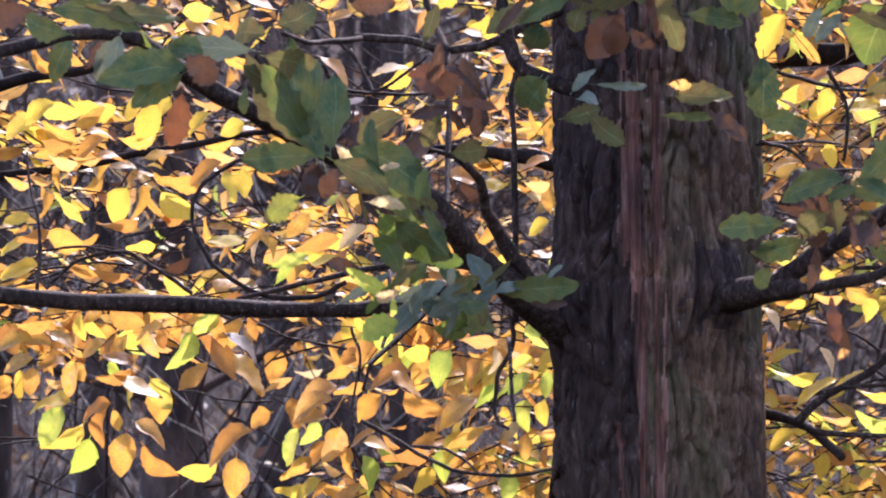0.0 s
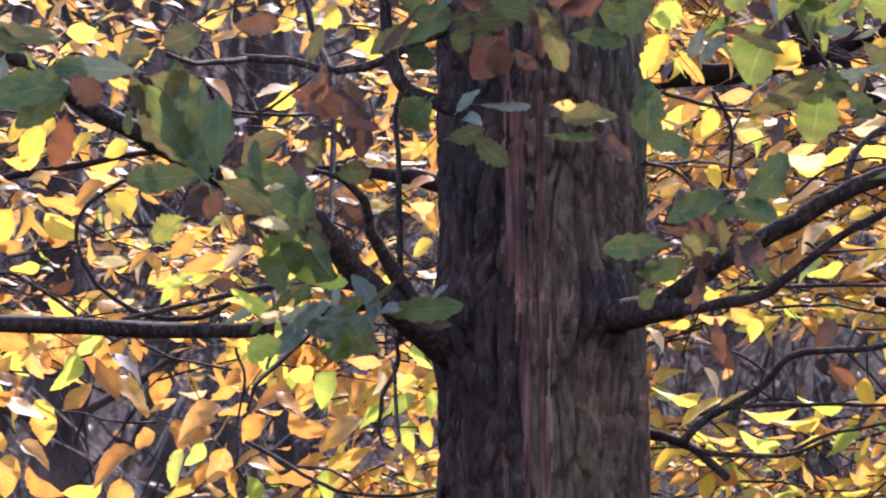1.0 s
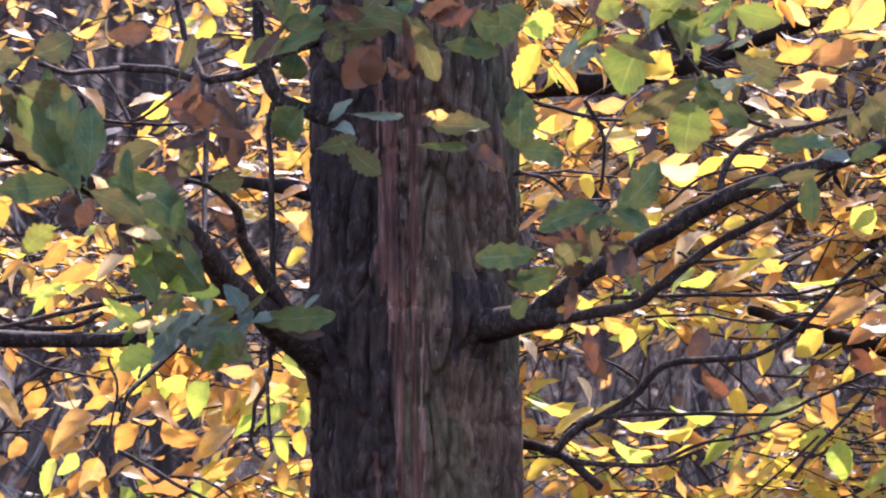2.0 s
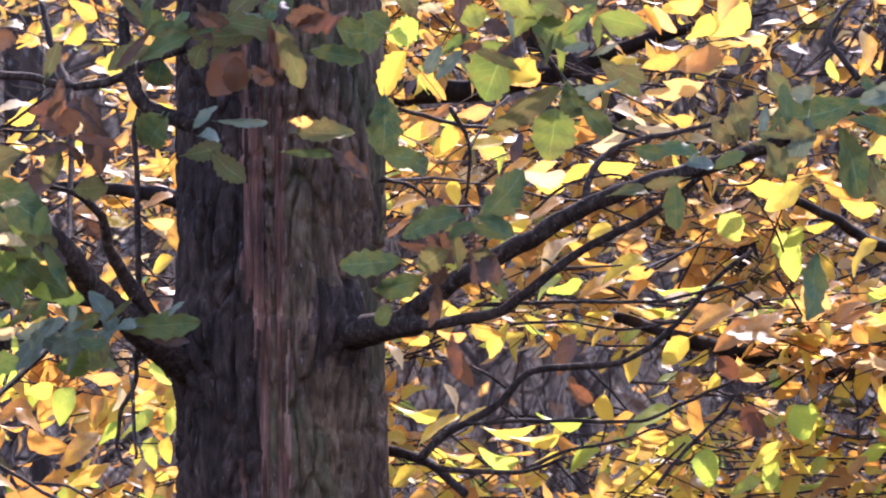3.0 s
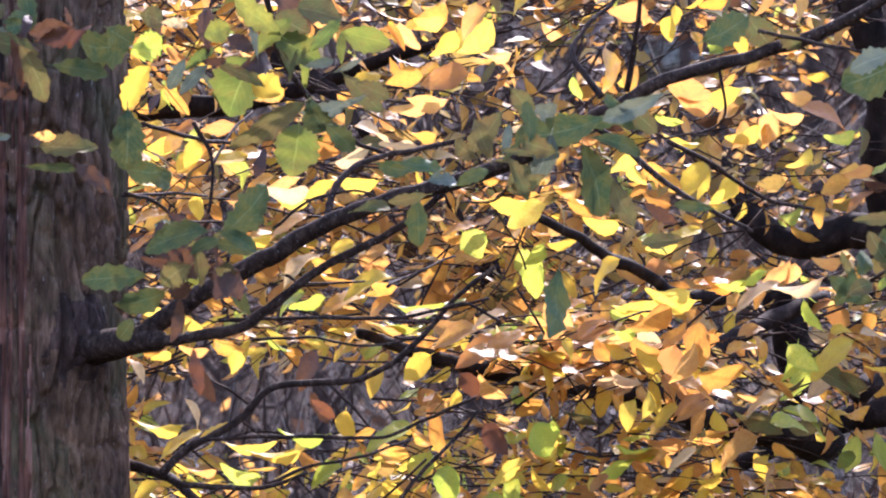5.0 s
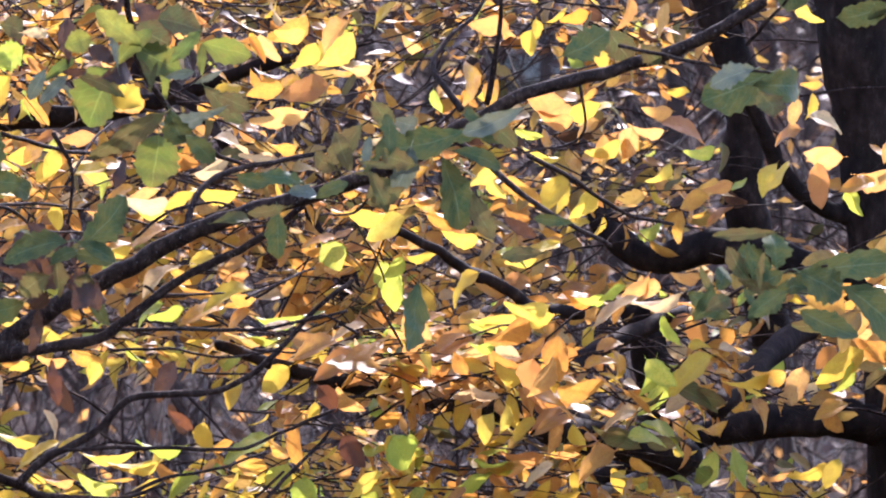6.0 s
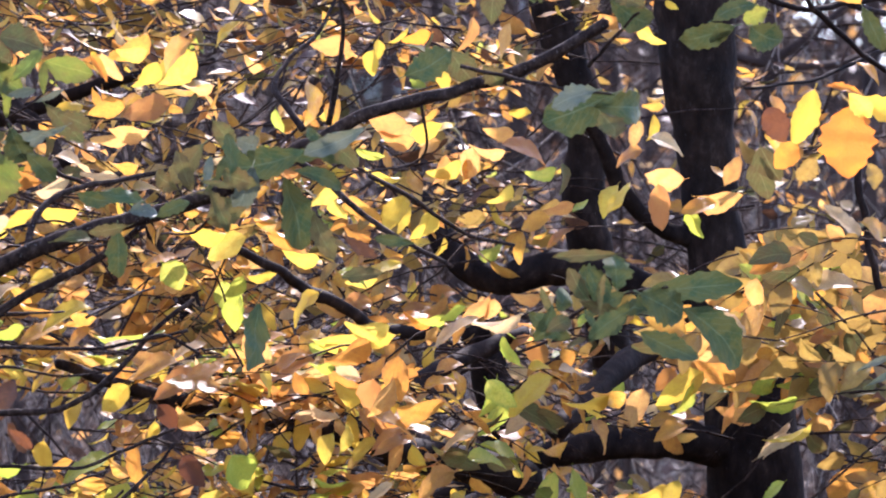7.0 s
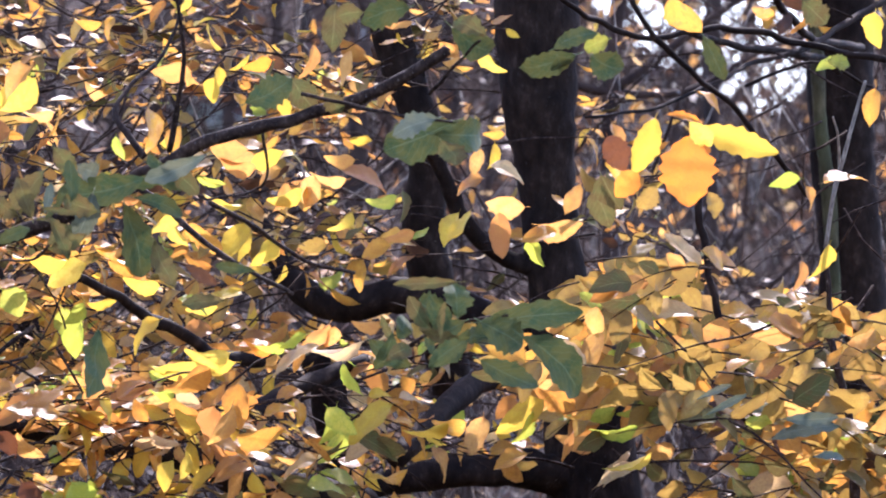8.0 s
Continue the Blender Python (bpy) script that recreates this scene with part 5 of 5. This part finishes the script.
leaves(beech, "beech", outer, 15.25, 15.8, [
    (730, 60, 80, 170, "a", 0.7), (815, 70, 45, 270, "y", 0.8), (885, 45, 55, 200, "r", 0.7), (980, 40, 70, 260, "a", 0.6),
    (1040, 50, 70, 250, "a", 0.6), (830, 200, 80, 190, "a", 0.7), (910, 205, 90, 190, "y", 0.4), (900, 240, 60, 200, "a", 0.6),
    (975, 270, 65, 250, "a", 0.9), (940, 285, 70, 220, "y", 0.6), (1030, 215, 60, 185, "a", 0.7), (1080, 240, 90, 350, "a", 0.6),
    (1010, 250, 70, 185, "a", 0.5), (730, 330, 60, 190, "g", 0.6), (790, 345, 80, 340, "g", 0.5), (860, 370, 60, 240, "y", 0.7),
])
leaves(beech, "beech", outer, 15.25, 15.8, [
    (905, 380, 60, 240, "y", 0.8), (1040, 330, 60, 240, "y", 0.6), (1095, 370, 60, 190, "g", 0.8), (1140, 350, 60, 200, "a", 0.6),
    (1225, 330, 70, 230, "y", 0.4), (1110, 290, 60, 210, "l", 0.6), (1150, 295, 60, 280, "v", 0.6), (1280, 215, 50, 260, "a", 0.7),
    (1310, 205, 50, 270, "y", 0.7), (1335, 230, 70, 345, "p", 0.6), (1260, 250, 60, 190, "a", 0.6), (1330, 300, 75, 190, "a", 0.8),
    (1325, 345, 85, 280, "a", 0.6), (1390, 340, 70, 185, "g", 0.6), (1430, 335, 90, 350, "a", 0.6), (1380, 380, 60, 270, "l", 0.6),
])
leaves(beech, "beech", outer, 15.25, 15.8, [
    (1450, 280, 60, 240, "a", 0.7), (1500, 300, 80, 285, "v", 0.8), (1520, 260, 60, 285, "v", 0.6), (740, 590, 90, 200, "y", 0.6),
    (810, 580, 80, 190, "y", 0.5), (880, 540, 60, 180, "r", 0.5), (910, 550, 60, 200, "l", 0.6), (1020, 530, 45, 260, "a", 0.9),
    (1080, 510, 55, 185, "a", 0.7), (1120, 520, 40, 250, "p", 0.6), (950, 560, 100, 200, "p", 0.3), (1030, 560, 110, 210, "p", 0.3),
    (1045, 610, 70, 280, "l", 0.3), (1020, 690, 80, 260, "l", 0.8), (1080, 670, 110, 205, "y", 0.5), (1110, 660, 70, 200, "g", 0.5),
])
leaves(beech, "beech", outer, 15.25, 15.8, [
    (1070, 720, 80, 200, "p", 0.5), (1125, 720, 60, 345, "v", 0.8), (1190, 700, 90, 205, "y", 0.5), (1230, 690, 70, 200, "g", 0.7),
    (1285, 705, 75, 260, "a", 0.8), (1330, 650, 55, 220, "g", 0.8), (1370, 690, 70, 250, "l", 0.5), (1340, 740, 70, 190, "g", 0.5),
    (1220, 750, 70, 310, "a", 0.6), (860, 730, 120, 350, "g", 0.5), (840, 765, 80, 190, "a", 0.4), (800, 700, 100, 260, "a", 0.6),
    (960, 750, 80, 200, "a", 0.5), (1050, 780, 110, 350, "l", 0.5), (960, 790, 60, 185, "v", 0.6), (1040, 800, 70, 190, "v", 0.5),
])
leaves(beech, "beech", outer, 15.25, 15.8, [
    (1080, 830, 50, 270, "a", 0.6), (850, 830, 60, 250, "v", 0.5), (790, 830, 80, 190, "a", 0.5), (740, 850, 80, 200, "l", 0.5),
    (1120, 850, 70, 250, "l", 0.7), (1170, 850, 80, 280, "l", 0.6), (1300, 860, 80, 210, "y", 0.5), (1345, 860, 60, 250, "y", 0.7),
    (1530, 760, 80, 230, "p", 0.3), (1520, 850, 60, 210, "l", 0.4), (1440, 720, 60, 240, "a", 0.5), (1530, 700, 90, 200, "l", 0.5),
    (1490, 500, 60, 260, "a", 0.7), (1470, 560, 60, 250, "l", 0.6), (1540, 540, 70, 260, "v", 0.7), (1300, 45, 60, 300, "y", 0.4),
])
leaves(beech, "beech", inner, 15.25, 15.7, [
    (1290, 50, 70, 240, "y", 0.8), (1340, 30, 80, 235, "y", 0.8), (1260, 10, 60, 200, "y", 0.7), (1380, 70, 60, 200, "a", 0.5),
    (1230, 160, 80, 190, "a", 0.5), (1170, 200, 90, 350, "p", 0.4), (1130, 250, 80, 10, "p", 0.4), (1010, 330, 80, 185, "y", 0.4),
    (1430, 340, 80, 200, "y", 0.8), (990, 780, 100, 195, "y", 0.3), (1040, 750, 90, 195, "l", 0.35), (1110, 860, 60, 260, "g", 0.8),
    (1190, 730, 100, 190, "l", 0.4), (1040, 620, 80, 230, "b", 0.6), (1075, 690, 70, 310, "b", 0.4), (860, 650, 80, 275, "b", 0.4),
])
leaves(beech, "beech", inner, 15.25, 15.7, [
    (750, 620, 60, 330, "p", 0.4), (850, 700, 60, 310, "p", 0.5), (1150, 470, 100, 190, "y", 0.4), (1250, 520, 90, 200, "l", 0.4),
    (1380, 600, 100, 185, "a", 0.5), (1480, 600, 60, 190, "y", 0.6), (1370, 660, 70, 300, "a", 0.5), (930, 810, 70, 180, "l", 0.5),
    (1275, 740, 80, 265, "g", 0.5), (960, 260, 60, 250, "b", 0.5), (1000, 290, 70, 190, "a", 0.4), (940, 330, 70, 200, "a", 0.4),
    (1060, 300, 80, 200, "y", 0.4), (1100, 470, 80, 185, "g", 0.3), (1010, 500, 70, 200, "l", 0.4), (1190, 550, 80, 190, "g", 0.3),
])
placed(beech, "broad", east, 14.9, 15.3, [
    (1166, 208, 1128, 312, 46, "y"), (1230, 238, 1226, 368, 92, "r"), (1135, 306, 1090, 344, 42, "r"), (1080, 240, 1112, 302, 46, "t"),
    (1244, 226, 1388, 272, 46, "y"), (1228, 214, 1274, 262, 34, "y"), (1188, 202, 1264, 206, 18, "r"),
    (1168, 330, 1135, 372, 36, "m"), (1262, 340, 1280, 385, 34, "m"),
])
placed(beech, "oak", east, 15.1, 15.4, [
    (1240, 712, 1305, 682, 13, "n"), (1258, 738, 1332, 700, 14, "n"), (1300, 736, 1422, 714, 13, "n"), (1400, 746, 1502, 742, 24, "n"),
    (1374, 782, 1502, 752, 26, "n"), (1060, 866, 1142, 812, 24, "p"), (1450, 815, 1520, 806, 18, "n"),
])
placed(beech, "beech", outer, 15.2, 15.6, [
    (468, 788, 512, 848, 42, "t"), (425, 698, 456, 748, 34, "t"), (304, 78, 336, 128, 18, "r"), (556, 788, 602, 862, 62, "l"),
    (1012, 655, 1058, 715, 40, "l"), (1100, 850, 1135, 880, 40, "k"),
    (1060, 700, 1150, 745, 40, "v"), (930, 780, 1000, 815, 36, "v"), (1010, 800, 1066, 818, 30, "v"), (1400, 640, 1310, 700, 46, "y"),
])
placed(beech, "beech", outer, 16.3, 16.6, [(536, 478, 572, 552, 46, "l"), (432, 448, 472, 498, 50, "l"), (575, 470, 545, 520, 30, "l")])
# a pale strip paints in the sun on this limb's upper side
limb(beech, "bark_strip", middle, [(1400, 858), (1450, 832), (1500, 808), (1545, 780)], 16.75, 16.75, 13, 8, M_PALE_LIT, label="sunlight on the limb's top, painted as a pale strip")
leaves(beech, "beech", east, 15.0, 15.9, [
    (1100, 250, 75, 290, "a", 0.6), (1215, 30, 95, 300, "g", 0.6), (1270, 170, 60, 340, "g", 0.5), (1400, 320, 60, 190, "l", 0.7),
    (1478, 108, 45, 180, "l", 0.8), (1560, 50, 70, 260, "y", 0.7), (1555, 185, 70, 250, "g", 0.6), (1430, 490, 60, 265, "a", 0.6),
    (1470, 470, 80, 255, "y", 0.7), (1280, 455, 70, 345, "g", 0.8), (1120, 830, 95, 215, "y", 0.25), (590, 790, 90, 250, "l", 0.8),
    (1080, 345, 80, 290, "v", 0.7), (1510, 310, 90, 20, "a", 0.4), (1450, 350, 50, 300, "a", 0.7), (810, 400, 70, 230, "y", 0.35),
])
build_foliage(beech, 1180, 3650, -240, 960, 16.2, 18.9, 5000, 8, 20)
build_foliage(beech, 1330, 2500, 600, 940, 15.4, 16.1, 420, 15, 0)
build_foliage(beech, 2970, 3750, 225, 960, 15.3, 16.6, 1100, 12, 0, 1.32)
build_foliage(west_beech, -250, 1250, -200, 960, 19.2, 23.5, 2300, 21, 0)
build_foliage(beech, 1900, 2620, 460, 600, 15.5, 16.2, 300, 33, 0)
build_foliage(beech, 1180, 3650, -330, 960, 19.2, 23.5, 5200, 22, 0)


def build_shade_leaves(parent, x0, x1, y0, y1, z0, z1, count, seed):
    """Added leafy sprays on short limbs, above the view, placed to shade the boughs."""
    rs = random.Random(seed)
    V, F, UV, MI = [], [], [], []
    for _ in range(count // 7):
        p = Vector((rs.uniform(x0, x1), rs.uniform(y0, y1), rs.uniform(z0, z1)))
        a = rs.uniform(0, 2 * math.pi)
        d = Vector((math.cos(a), math.sin(a), rs.uniform(-0.4, 0.1))) * 0.035
        line = [p + d * i for i in range(8)]
        tv, tf = tube(line, [0.002] * 8, 3, 0.0)
        k = len(V)
        V.extend(tv)
        F.extend([tuple(i + k for i in f) for f in tf])
        UV.extend([(0.5, 0.0)] * sum(len(f) for f in tf))
        MI.extend([2] * len(tf))
        for i in range(1, 8):
            m = leaf_pose(line[i], rs.uniform(0.05, 0.085), rs.uniform(0, 360), rs.uniform(0.0, 0.9), rs.choice((-1, 1)), rs.uniform(-1, 1))
            pts, faces, uv = BLADES["beech"][rs.randrange(10)]
            w = pts @ np.array(m.to_3x3()).T + np.array(m.translation)
            k = len(V)
            V.extend(w.tolist())
            F.extend([tuple(j + k for j in q) for q in faces])
            UV.extend([uv[j] for q in faces for j in q])
            MI.extend([rs.choices((0, 1), (4, 1))[0]] * len(faces))
    me = mesh_of("crown", V, F, [M_GOLD, M_AMBER, M_LIMB], UV, MI)
    tagged(hang(new("crown", me), parent), "added golden leaves above the view that shade the boughs", kind="stuff")


# unseen leaf masses, set along the sun's path to shade boughs in view
build_shade_leaves(beech, 1.4, 3.9, 20.0, 21.3, 4.6, 5.3, 4500, 41)
build_shade_leaves(beech, 0.9, 2.8, 18.1, 19.6, 3.55, 3.85, 3400, 47)
build_shade_leaves(beech, 2.9, 4.3, 18.2, 19.4, 4.1, 5.0, 1500, 43)
# added limbs, also out of view, reaching to the shading leaves
for i in range(7):
    top, end = Vector((bx.x - 0.05, 17.2, 4.1 + 0.08 * i)), Vector((1.5 + 0.37 * i, 20.5 + 0.3 * math.sin(i * 2.1), 4.85 + 0.1 * (i % 4)))
    line = bend([top, top.lerp(end, 0.35) + Vector((0, 0, 0.12)), top.lerp(end, 0.7), end], 6)
    v, f = tube(line, np.linspace(0.035, 0.008, len(line)), 8, 0.2, i * 2.3)
    hang(new("limb", mesh_of("limb", v, f, [M_BEECH])), beech)
